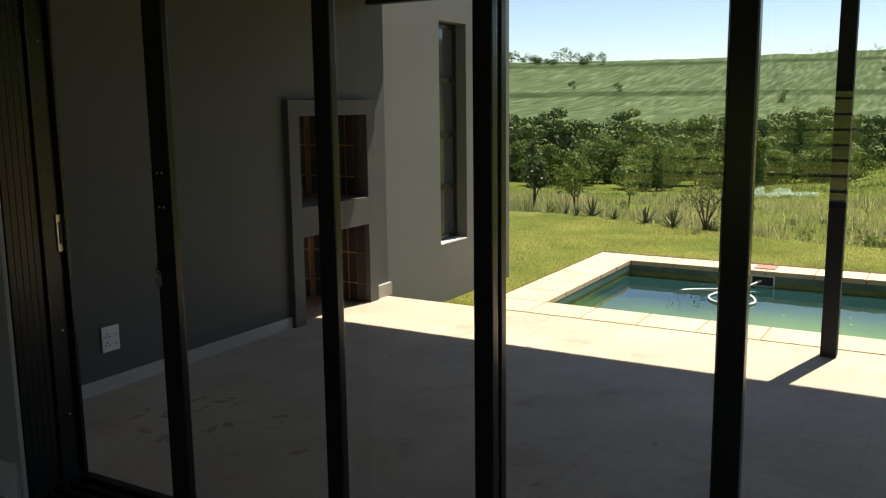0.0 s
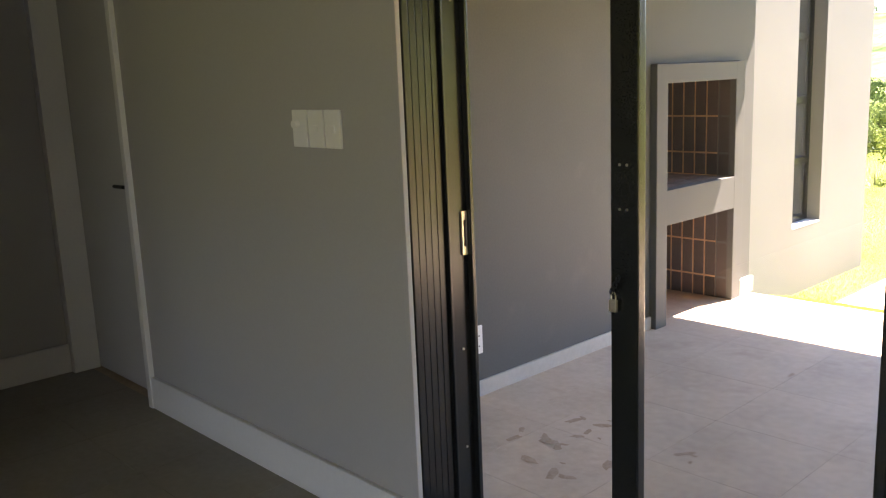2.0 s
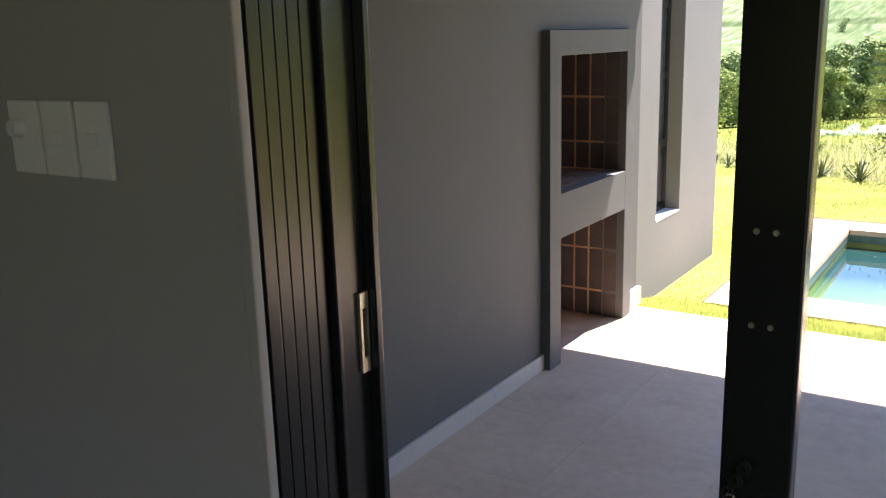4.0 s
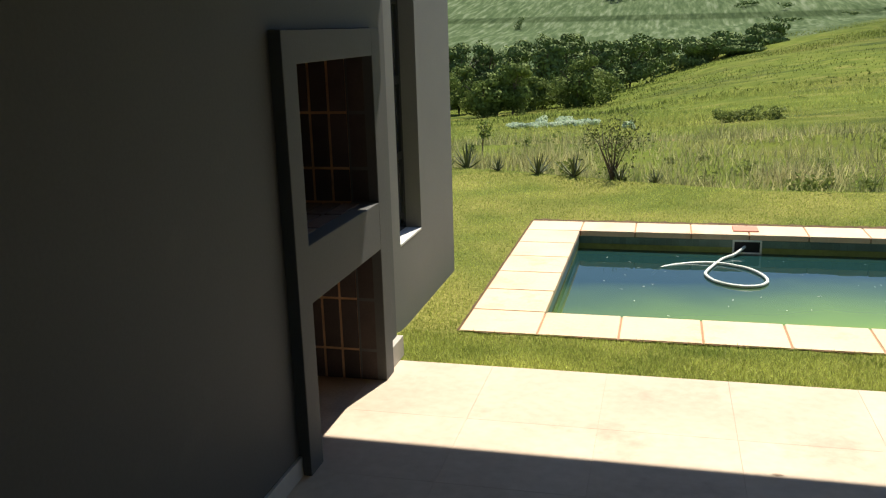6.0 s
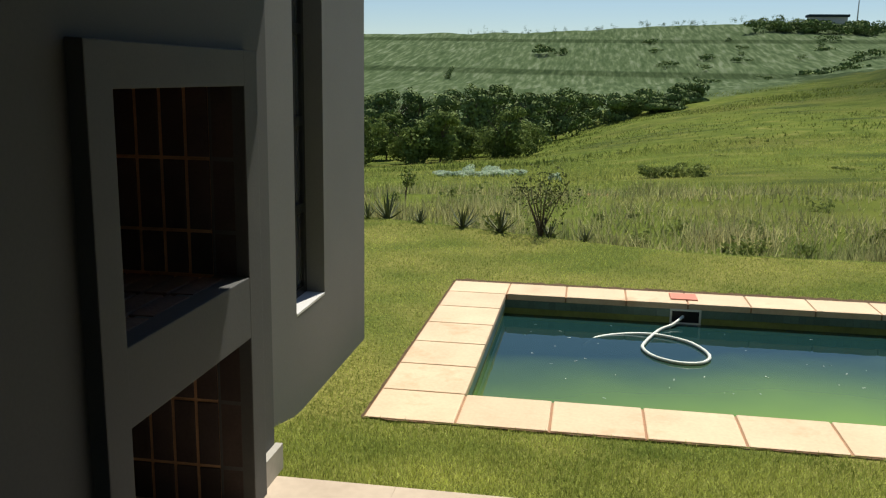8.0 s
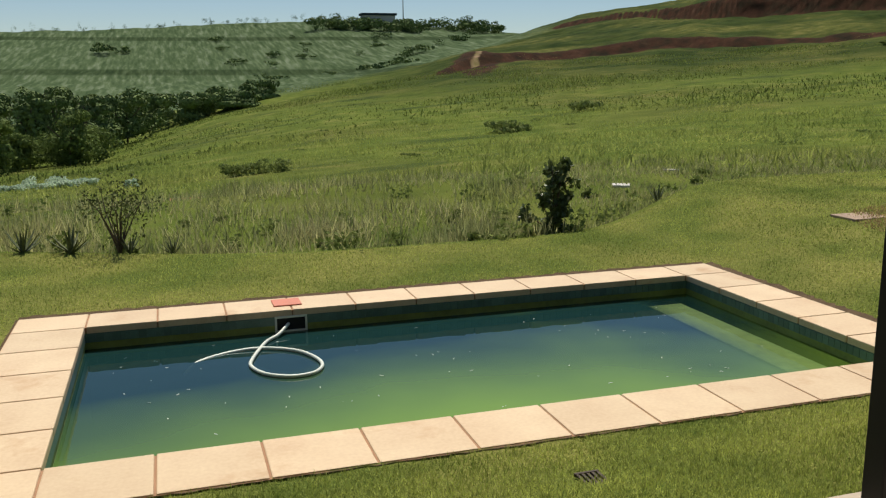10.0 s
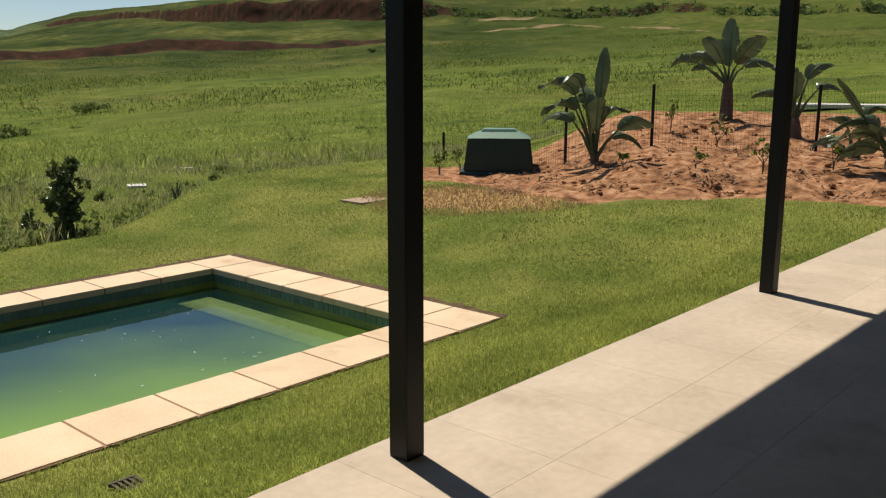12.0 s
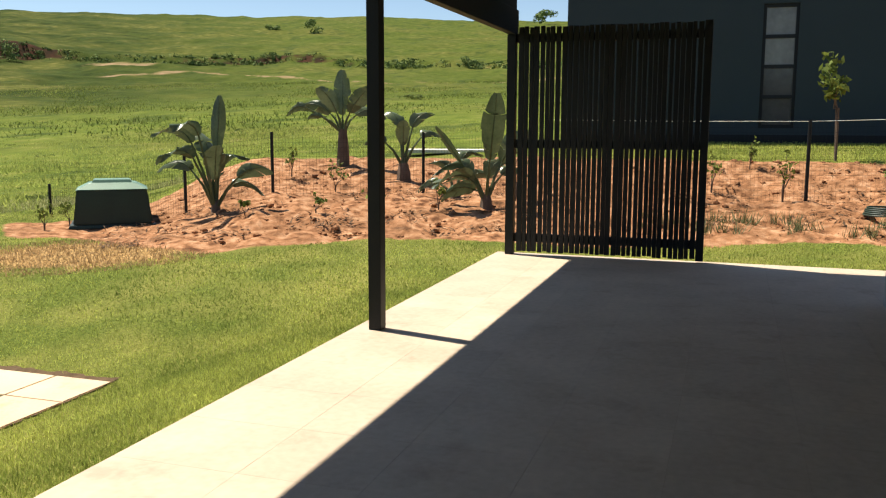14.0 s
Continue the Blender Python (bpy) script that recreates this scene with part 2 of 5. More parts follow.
def soil_at(x, y):
    """The bare red bed round the far end of the garden."""
    r, az = polar_of(x, y)
    foot = 10.5 + 0.35 * np.sin(az * 0.21) + 2.2 * sstep(58, 47, az)
    end = 17.2 - 2.3 * sstep(77, 80, az) - 2.6 * sstep(58, 47, az)
    return sstep(-0.25, 0.25, r - foot) * sstep(0.4, -0.4, r - end) * sstep(44, 46, az) * sstep(140, 130, az)


def dry_at(x, y):
    return np.exp(-((((x - 5.1) * 0.6 - (y - 12.0) * 0.8) / 1.35) ** 2 + (((x - 5.1) * 0.8 + (y - 12.0) * 0.6) / 1.2) ** 2))


def ground_z(x, y):
    dx, dy = x - HUB[0], y - HUB[1]
    r, az = np.hypot(dx, dy), np.degrees(np.arctan2(dx, dy))
    fall = 0.26 * sstep(4.5, 1.5, x) + 0.09
    near = -0.10 - fall * np.clip((y - 7.3) / 1.6, 0, 1)
    up = sstep(52, 61, az) * sstep(150, 130, az)
    side = sstep(77, 80, az) * sstep(150, 130, az)
    near = near + up * (0.42 * sstep(10.0, 13.4, r) + 0.42 * (sstep(13.4, 16.5, r) * (1 - side) + sstep(12.6, 14.8, r) * side)) + 0.2 * side * sstep(15.5, 18.6, r)
    back = sstep(17.0, 26.0, r) * sstep(80, 77, az) + sstep(30, 45, r) * sstep(77, 80, az)
    out = np.maximum(sstep(0, 9, y - lawn_edge(x)) * sstep(62, 50, az), np.maximum(back * sstep(45, 50, az), sstep(-6.5, -16, x)))
    drop = -0.30 * sstep(0, 0.9, y - lawn_edge(x)) * sstep(54, 48, az)
    far = far_z(az, np.maximum(r, 16))
    return (near + drop) * (1 - out) + far * out


def make_ground():
    az = np.concatenate([np.arange(-50, 112, 0.3), np.arange(112, 310, 6.0)])
    rr = [0.6]
    while rr[-1] < 1500:
        rr.append(rr[-1] + (0.14 if rr[-1] < 14 else min(0.14 + (rr[-1] - 14) * 0.022, 1.6 if 140 < rr[-1] < 345 else 99)))
    rr = np.array(rr)
    A, R = np.meshgrid(np.radians(az), rr)
    X, Y = HUB[0] + R * np.sin(A), HUB[1] + R * np.cos(A)
    Z = ground_z(X.ravel(), Y.ravel()).reshape(X.shape)
    rough = np.array([noise.fractal((x * 0.05, y * 0.05, 0), 0.8, 2.1, 5) for x, y in zip(X.ravel(), Y.ravel())]).reshape(X.shape)
    Z = Z + rough * np.clip((R - 25) * 0.005, 0, 0.9)
    sm = soil_at(X.ravel(), Y.ravel()).reshape(X.shape)
    for i, j in zip(*np.nonzero(sm > 0.05)):
        Z[i, j] += sm[i, j] * (0.075 * noise.fractal((X[i, j] * 1.6, Y[i, j] * 1.6, 4.0), 0.9, 2.2, 4) + 0.03 * noise.noise((X[i, j] * 5, Y[i, j] * 5, 1.0)))
    na, nr = len(az), len(rr)
    verts = np.stack([X, Y, Z], -1).reshape(-1, 3)
    faces = []
    px0, px1, py0, py1 = POOL[0] - 0.2, POOL[1] + 0.2, POOL[2] - 0.2, POOL[3] + 0.2
    for i in range(nr - 1):
        for j in range(na):
            k = (j + 1) % na
            cx, cy = (X[i, j] + X[i + 1, k]) / 2, (Y[i, j] + Y[i + 1, k]) / 2
            if px0 < cx < px1 and py0 < cy < py1:
                continue
            faces.append((i * na + j, i * na + k, (i + 1) * na + k, (i + 1) * na + j))
    return verts, faces, X.ravel(), Y.ravel(), R.ravel(), np.degrees(A.ravel())


def ground_material():
    m = bpy.data.materials.new("grass_and_soil")
    m.use_nodes = True
    n, l = m.node_tree.nodes, m.node_tree.links
    p = n["Principled BSDF"]
    p.inputs["Roughness"].default_value, p.inputs["Specular IOR Level"].default_value = 0.95, 0.04
    geo = n.new("ShaderNodeNewGeometry")

    def nz(scale, detail=5.0, stretch=None):
        t = n.new("ShaderNodeTexNoise")
        t.inputs["Scale"].default_value, t.inputs["Detail"].default_value = scale, detail
        src = geo.outputs["Position"]
        if stretch:
            mp = n.new("ShaderNodeMapping"); mp.inputs["Scale"].default_value = stretch
            l.new(src, mp.inputs["Vector"]); src = mp.outputs[0]
        l.new(src, t.inputs["Vector"])
        return t.outputs["Fac"]

    def ramp(fac, *stops):
        c = n.new("ShaderNodeValToRGB")
        e = c.color_ramp.elements
        while len(e) < len(stops):
            e.new(0.5)
        for el, (pos, colour) in zip(e, stops):
            el.position, el.color = pos, (*colour, 1)
        l.new(fac, c.inputs["Fac"])
        return c.outputs["Color"]

    def mixc(fac, a, b):
        x = n.new("ShaderNodeMix"); x.data_type = "RGBA"
        l.new(fac, x.inputs["Factor"]); l.new(a, x.inputs["A"]); l.new(b, x.inputs["B"])
        return x.outputs["Result"]

    def attr(name, wob=0.0, scale=3.5):
        a = n.new("ShaderNodeAttribute"); a.attribute_name = name
        if not wob:
            return a.outputs["Fac"]
        q = n.new("ShaderNodeMath"); q.operation = "MULTIPLY_ADD"; q.inputs[1].default_value, q.inputs[2].default_value = wob, -wob / 2
        l.new(nz(scale, 6), q.inputs[0])
        s = n.new("ShaderNodeMath"); s.operation = "ADD"; l.new(q.outputs[0], s.inputs[0]); l.new(a.outputs["Fac"], s.inputs[1])
        t = n.new("ShaderNodeMapRange"); t.inputs["From Min"].default_value, t.inputs["From Max"].default_value = 0.42, 0.58
        l.new(s.outputs[0], t.inputs["Value"])
        return t.outputs[0]

    lawn = mixc(ramp(nz(0.9, 6), (0.38, (0, 0, 0)), (0.62, (1, 1, 1))), ramp(nz(38, 4), (0.3, (0.042, 0.068, 0.012)), (0.7, (0.155, 0.19, 0.040))), ramp(nz(50, 4), (0.3, (0.115, 0.122, 0.026)), (0.7, (0.29, 0.28, 0.082))))
    meadow = mixc(nz(0.055, 8), ramp(nz(0.6, 9), (0.32, (0.052, 0.078, 0.014)), (0.55, (0.118, 0.152, 0.026)), (0.72, (0.22, 0.21, 0.065))),
                  ramp(nz(0.35, 9), (0.3, (0.068, 0.105, 0.015)), (0.6, (0.138, 0.172, 0.028)), (0.75, (0.24, 0.215, 0.07))))
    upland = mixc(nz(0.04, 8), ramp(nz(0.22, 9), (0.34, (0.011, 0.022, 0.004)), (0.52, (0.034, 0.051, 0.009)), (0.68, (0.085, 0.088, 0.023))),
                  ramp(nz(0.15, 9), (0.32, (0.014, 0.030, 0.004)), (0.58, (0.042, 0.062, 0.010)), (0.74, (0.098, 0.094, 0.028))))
    # cane green with a bluish cast for distance haze put into the colour
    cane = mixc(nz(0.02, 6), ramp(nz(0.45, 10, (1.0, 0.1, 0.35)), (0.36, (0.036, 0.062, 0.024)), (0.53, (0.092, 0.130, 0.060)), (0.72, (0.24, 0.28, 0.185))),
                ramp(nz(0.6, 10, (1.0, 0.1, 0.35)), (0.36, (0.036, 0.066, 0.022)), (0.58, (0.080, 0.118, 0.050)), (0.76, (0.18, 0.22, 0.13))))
    soil = mixc(ramp(nz(1.3, 7), (0.47, (0, 0, 0)), (0.62, (1, 1, 1))), ramp(nz(7, 12), (0.32, (0.12, 0.055, 0.028)), (0.5, (0.35, 0.172, 0.085)), (0.7, (0.52, 0.31, 0.18))),
                ramp(nz(6, 12), (0.32, (0.07, 0.037, 0.02)), (0.5, (0.25, 0.12, 0.058)), (0.7, (0.43, 0.245, 0.135))))
    dry = ramp(nz(30, 6), (0.3, (0.20, 0.14, 0.045)), (0.5, (0.40, 0.25, 0.10)), (0.7, (0.52, 0.36, 0.17)))
    road = mixc(nz(0.3, 8), ramp(nz(0.5, 9), (0.35, (0.018, 0.012, 0.008)), (0.6, (0.05, 0.026, 0.015)), (0.78, (0.11, 0.055, 0.032))), ramp(nz(0.35, 9), (0.35, (0.02, 0.02, 0.009)), (0.6, (0.07, 0.028, 0.015)), (0.8, (0.13, 0.075, 0.045))))
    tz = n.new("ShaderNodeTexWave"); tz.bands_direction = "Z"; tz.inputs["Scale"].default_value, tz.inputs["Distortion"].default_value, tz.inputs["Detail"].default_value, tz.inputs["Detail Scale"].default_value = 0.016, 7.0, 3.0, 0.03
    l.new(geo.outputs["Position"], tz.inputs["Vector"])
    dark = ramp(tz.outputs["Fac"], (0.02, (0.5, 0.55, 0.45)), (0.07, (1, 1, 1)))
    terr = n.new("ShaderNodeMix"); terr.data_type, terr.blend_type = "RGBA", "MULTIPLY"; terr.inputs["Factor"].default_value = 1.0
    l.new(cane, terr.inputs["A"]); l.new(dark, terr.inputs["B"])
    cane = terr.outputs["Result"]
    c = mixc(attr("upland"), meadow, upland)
    c = mixc(ramp(nz(0.045, 7), (0.47, (0, 0, 0)), (0.66, (0.8, 0.8, 0.8))), c, ramp(nz(0.5, 9), (0.32, (0.06, 0.07, 0.015)), (0.55, (0.115, 0.122, 0.027)), (0.72, (0.21, 0.18, 0.062))))
    c = mixc(ramp(nz(0.11, 8, (1.0, 2.2, 1.0)), (0.56, (0, 0, 0)), (0.66, (0.75, 0.75, 0.75))), c, ramp(nz(0.8, 9), (0.35, (0.022, 0.042, 0.010)), (0.65, (0.06, 0.085, 0.02))))
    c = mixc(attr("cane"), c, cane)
    c = mixc(attr("road", 0.8, 0.3), c, road)
    c = mixc(attr("track", 1.0, 0.2), c, ramp(nz(0.3, 8), (0.35, (0.15, 0.13, 0.045)), (0.65, (0.31, 0.21, 0.13))))
    c = mixc(attr("lawn", 0.25), c, lawn)
    c = mixc(attr("dry", 0.9), c, dry)
    c = mixc(attr("soil", 0.35), c, soil)
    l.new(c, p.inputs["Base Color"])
    bp = n.new("ShaderNodeBump"); bp.inputs["Strength"].default_value, bp.inputs["Distance"].default_value = 0.7, 0.04
    l.new(nz(25, 6), bp.inputs["Height"]); l.new(bp.outputs[0], p.inputs["Normal"])
    return m


M_GROUND = ground_material()
gv, gf, gx, gy, gr, ga = make_ground()
ground = soup("ground", gv.tolist(), gf, M_GROUND, True)
tagged(ground, "mown lawn, red soil bed, wild meadow and far hills", "ground", kind="structure")
MASKS = {
    "lawn": sstep(0.25, -0.25, gy - lawn_edge(gx)) * sstep(-14, -12, gx) * sstep(22, 20, gr),
    "soil": soil_at(gx, gy),
    "dry": dry_at(gx, gy),
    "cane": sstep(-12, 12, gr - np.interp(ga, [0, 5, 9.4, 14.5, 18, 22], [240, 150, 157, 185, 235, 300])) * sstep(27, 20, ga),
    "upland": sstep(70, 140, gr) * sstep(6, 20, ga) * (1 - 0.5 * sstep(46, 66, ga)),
}
(low_r, low_h), (up_r, up_h) = cut_at(CUT_LOW, ga), cut_at(CUT_UP, ga)
MASKS["road"] = np.clip(sstep(low_r - 4, low_r - 1, gr) * sstep(low_r + 6, low_r + 2.5, gr) * sstep(0.1, 0.6, low_h) + sstep(up_r - 4, up_r - 0.5, gr) * sstep(up_r + 6, up_r + 3, gr) * sstep(0.3, 1.2, up_h) * (1 - 0.45 * sstep(46, 49, ga))
                        + 1.2 * np.exp(-((gr - 158) / 24) ** 2 - ((ga - 19.6) / 1.5) ** 2), 0, 1)
path_r = np.interp(ga, [49, 51, 56, 62, 65, 69, 76, 84], [196, 191, 202, 186, 170, 162, 178, 190])
MASKS["track"] = np.clip(0.62 * np.exp(-((gr - path_r) / 2.6) ** 2) * sstep(48, 52, ga) * sstep(88, 80, ga) + 0.8 * np.exp(-((ga - 52) / 2.5) ** 2 - ((gr - 214) / 5) ** 2)
                         + 0.64 * np.exp(-((ga - 19.5 - 0.02 * (gr - 160)) / 0.4) ** 2) * sstep(148, 160, gr) * sstep(230, 190, gr), 0, 1)
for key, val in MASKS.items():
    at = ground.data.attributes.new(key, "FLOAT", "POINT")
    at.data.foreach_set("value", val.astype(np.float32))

# ---- house: walls, floors, ceilings ----
setting("wall_north", boxes((-5.50, -3.60, 3.63, 3.90, 0, 2.7), (-6.36, -5.50, 3.63, 3.90, 2.06, 2.7), (-3.60, 3.4, 3.63, 3.90, 2.34, 2.7), (3.4, 3.9, 3.63, 3.90, 0, 2.7)), M_INNER, "pale grey painted room wall round the sliding door", "wall")
setting("wall_west", boxes((-6.6, -6.36, -3.6, 3.90, 0, 2.7)), M_INNER, "pale grey painted room wall in the shade", "wall")
setting("wall_south", boxes((-6.6, -3.84, -3.6, -3.4, 0, 2.7), (-1.36, -0.4, -3.6, -3.4, 0, 2.7), (3.6, 3.9, -3.6, -3.4, 0, 2.7), (-0.4, 3.6, -3.6, -3.4, 0, 0.3), (-0.4, 3.6, -3.6, -3.4, 2.3, 2.7), (-3.84, -1.36, -3.6, -3.4, 0, 0.42), (-3.84, -1.36, -3.6, -3.4, 1.6, 2.7)), M_INNER, "pale grey painted room wall with a barred window", "wall")
setting("wall_east", boxes((3.7, 3.9, -3.4, 3.63, 0, 2.7)), M_INNER, "pale grey painted room wall", "wall")
# unseen wall, added only to keep the back light off the west corner
setting("wall_shade_screen", boxes((-5.0, -4.82, -3.4, 2.35, 0, 2.7)), M_INNER, "unseen wall added to shade the far corner of the room", "wall")
setting("ceiling", boxes((-6.6, 3.9, -3.6, 3.9, 2.7, 2.85)), M_WHITE, "white room ceiling", "ceiling")
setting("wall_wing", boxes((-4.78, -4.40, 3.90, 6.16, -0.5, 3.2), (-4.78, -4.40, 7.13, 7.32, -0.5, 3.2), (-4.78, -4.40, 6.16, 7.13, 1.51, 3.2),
        (-8.5, -4.98, 3.9, 7.1, 3.1, 3.2), (-8.5, -8.3, 3.9, 10.4, -0.6, 3.2)), M_PLASTER_SHADED, "grey plastered house wall beside the patio, toned darker for its shade", "wall")
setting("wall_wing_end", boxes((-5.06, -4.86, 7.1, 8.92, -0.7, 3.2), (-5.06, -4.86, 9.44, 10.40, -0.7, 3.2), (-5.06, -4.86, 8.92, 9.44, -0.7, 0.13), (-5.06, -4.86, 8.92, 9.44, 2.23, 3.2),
        (-8.3, -5.06, 10.2, 10.40, -0.7, 3.2), (-4.86, -4.78, 7.1, 7.32, -0.7, 3.2), (-8.5, -5.06, 7.1, 10.4, 3.1, 3.2)), M_PLASTER_SUNLIT, "grey plastered end wall of the house on the lawn, toned paler for its sun", "wall")
setting("roof", boxes((-4.40, 5.64, 3.90, 7.88, 2.75, 2.89)), M_ROOF, "patio roof with a pale underside", "roof")
setting("fascia", boxes((-4.40, 5.548, 7.085, 7.145, 2.42, 2.75)), M_STEEL, "black board between beam and patio roof", "trim")


def post(x):
    p = empty("patio_post", "black square steel post standing on the patio edge", "post", "patio posts", (x, 7.115, 0))
    part("shaft", boxes((-0.041, 0.047, -0.041, 0.043, 0.006, 2.18), bevel=0.005), M_STEEL, p)
    part("base_plate", boxes((-0.039, 0.045, -0.039, 0.041, 0.0, 0.008)), M_STEEL, p)
    return p


for x in (-1.19, 1.994, 5.508):
    post(x)
tagged(part("roof_beam", boxes((-4.38, 5.60, 7.075, 7.155, 2.18, 2.42), bevel=0.008), M_STEEL), "black steel beam on the patio posts", "beam")

# ---- pool ----
x0, x1, y0, y1 = POOL
pool = setting("pool_shell", boxes((x0 - 0.15, x0, y0 - 0.15, y1 + 0.15, -2.2, -0.49), (x1, x1 + 0.15, y0 - 0.15, y1 + 0.15, -2.2, -0.49),
        (x0, x1, y0 - 0.15, y0, -2.2, -0.49), (x0, x1, y1, y1 + 0.15, -2.2, -0.49)), M_POOLWALL, "green algae-stained pool wall", "pool")
setting("pool_floor", boxes((x0, x1, y0, y1, -2.3, -1.75), (x1 - 0.46, x1 - 0.13, y0, y1, -1.75, -0.67), (x1 - 0.13, x1, y0, y1, -1.75, -0.85)), M_POOLFLOOR, "murky green pool floor with a ledge at one end", "pool")


def water_material():
    m = bpy.data.materials.new("murky_pool_water")
    m.use_nodes = True
    n, l = m.node_tree.nodes, m.node_tree.links
    p = n["Principled BSDF"]
    p.inputs["Roughness"].default_value, p.inputs["IOR"].default_value = 0.015, 1.6
    geo = n.new("ShaderNodeNewGeometry")
    nz = n.new("ShaderNodeTexNoise"); nz.inputs["Scale"].default_value, nz.inputs["Detail"].default_value = 0.55, 3
    l.new(geo.outputs["Position"], nz.inputs["Vector"])
    xyz = n.new("ShaderNodeSeparateXYZ"); l.new(geo.outputs["Position"], xyz.inputs[0])
    fx, fy, sm = n.new("ShaderNodeMapRange"), n.new("ShaderNodeMapRange"), n.new("ShaderNodeMath")
    for f, ax, lo, hi, top in ((fx, "X", -4.4, -0.2, 0.28), (fy, "Y", 11.6, 9.2, 0.72)):      # greener where shallower; the dark teal beyond paints in the reflected sky
        f.inputs["From Min"].default_value, f.inputs["From Max"].default_value, f.inputs["To Max"].default_value = lo, hi, top
        l.new(xyz.outputs[ax], f.inputs["Value"])
    sm.operation = "ADD"; l.new(fx.outputs[0], sm.inputs[0]); l.new(fy.outputs[0], sm.inputs[1])
    edge = n.new("ShaderNodeMapRange")      # the painted sky-reflection tone comes back beside the steps
    edge.inputs["From Min"].default_value, edge.inputs["From Max"].default_value, edge.inputs["To Max"].default_value = -0.5, 0.7, -0.2
    both = n.new("ShaderNodeMath"); both.operation = "ADD"
    l.new(xyz.outputs["X"], edge.inputs["Value"]); l.new(edge.outputs[0], both.inputs[0]); l.new(sm.outputs[0], both.inputs[1])
    sm = both
    s2 = n.new("ShaderNodeMath"); s2.operation = "MULTIPLY_ADD"; s2.inputs[1].default_value = 0.5
    l.new(nz.outputs["Fac"], s2.inputs[0]); l.new(sm.outputs[0], s2.inputs[2])
    c = n.new("ShaderNodeValToRGB")
    c.color_ramp.elements[0].position, c.color_ramp.elements[0].color = 0.52, (0.010, 0.040, 0.040, 1)
    c.color_ramp.elements[1].position, c.color_ramp.elements[1].color = 1.0, (0.20, 0.34, 0.05, 1)
    l.new(s2.outputs[0], c.inputs["Fac"]); l.new(c.outputs[0], p.inputs["Base Color"])
    wv = n.new("ShaderNodeTexNoise"); wv.inputs["Scale"].default_value, wv.inputs["Detail"].default_value = 5, 2
    l.new(geo.outputs["Position"], wv.inputs["Vector"])
    bp = n.new("ShaderNodeBump"); bp.inputs["Strength"].default_value, bp.inputs["Distance"].default_value = 0.15, 0.008
    l.new(wv.outputs["Fac"], bp.inputs["Height"]); l.new(bp.outputs[0], p.inputs["Normal"])
    tr, mx = n.new("ShaderNodeBsdfTransparent"), n.new("ShaderNodeMixShader")
    tr.inputs["Color"].default_value, mx.inputs[0].default_value = (0.6, 0.7, 0.54, 1), 0.14
    clear = n.new("ShaderNodeMapRange")      # the water is clearer over the steps
    clear.inputs["From Min"].default_value, clear.inputs["From Max"].default_value, clear.inputs["To Min"].default_value, clear.inputs["To Max"].default_value = 0.62, 0.82, 0.14, 0.66
    l.new(xyz.outputs["X"], clear.inputs["Value"]); l.new(clear.outputs[0], mx.inputs[0])
    l.new(p.outputs[0], mx.inputs[1]); l.new(tr.outputs[0], mx.inputs[2]); l.new(mx.outputs[0], n["Material Output"].inputs["Surface"])
    return m


WATER_Z = -0.62
M_WATER = water_material()
bm = bmesh.new()
bm.faces.new([bm.verts.new(v) for v in ((x0, y0, WATER_Z), (x1, y0, WATER_Z), (x1, y1, WATER_Z), (x0, y1, WATER_Z))])
setting("water", bm, M_WATER, "murky green still pool water", "water")
# ---- sliding door ----
door = empty("sliding_door", "black aluminium sliding glass door, one panel slid open", "sliding door")
jamb = part("jamb", boxes((-3.66, -3.585, 3.646, 3.90, 0, 2.34), bevel=0.003), M_ALU, door)
for y in (3.650, 3.677, 3.704, 3.731, 3.758):
    part("groove_rib", boxes((-3.585, -3.581, y, y + 0.025, 0.02, 2.32), bevel=0.0012), M_ALU, jamb)
part("track_fin", boxes((-3.585, -3.568, 3.790, 3.799, 0.02, 2.32), (-3.585, -3.563, 3.885, 3.90, 0.02, 2.32), bevel=0.002), M_ALU, jamb)
part("strike_plate", boxes((-3.584, -3.578, 3.860, 3.882, 0.930, 0.958), (-3.584, -3.578, 3.860, 3.882, 1.044, 1.072), (-3.584, -3.578, 3.860, 3.866, 0.958, 1.044), (-3.584, -3.578, 3.876, 3.882, 0.958, 1.044)), M_BRASS, jamb, "worn bright steel strike plate")
for z in (0.28, 0.62, 1.72):
    bm = bmesh.new()
    bmesh.ops.create_cone(bm, cap_ends=True, segments=8, radius1=0.004, radius2=0.003, depth=0.004, matrix=Matrix.Translation((-3.582, 3.850, z)) @ Matrix.Rotation(radians(90), 4, "Y"))
    part("screw", bm, M_BRASS, jamb)
part("trim_edge", boxes((-3.604, -3.582, 3.626, 3.645, 0, 2.36), bevel=0.004), M_INNER, door, "thin pale plaster edge trim")
part("sill", boxes((-3.585, 3.4, 3.66, 3.92, -0.004, 0.012), bevel=0.003), M_ALU, door)
for y in (3.690, 3.729, 3.794, 3.860):
    part("track_rail", boxes((-3.55, 3.4, y, y + 0.012, 0.012, 0.026)), M_ALU, door)
part("head", boxes((-3.585, 3.4, 3.66, 3.90, 2.26, 2.34), bevel=0.003), M_ALU, door)


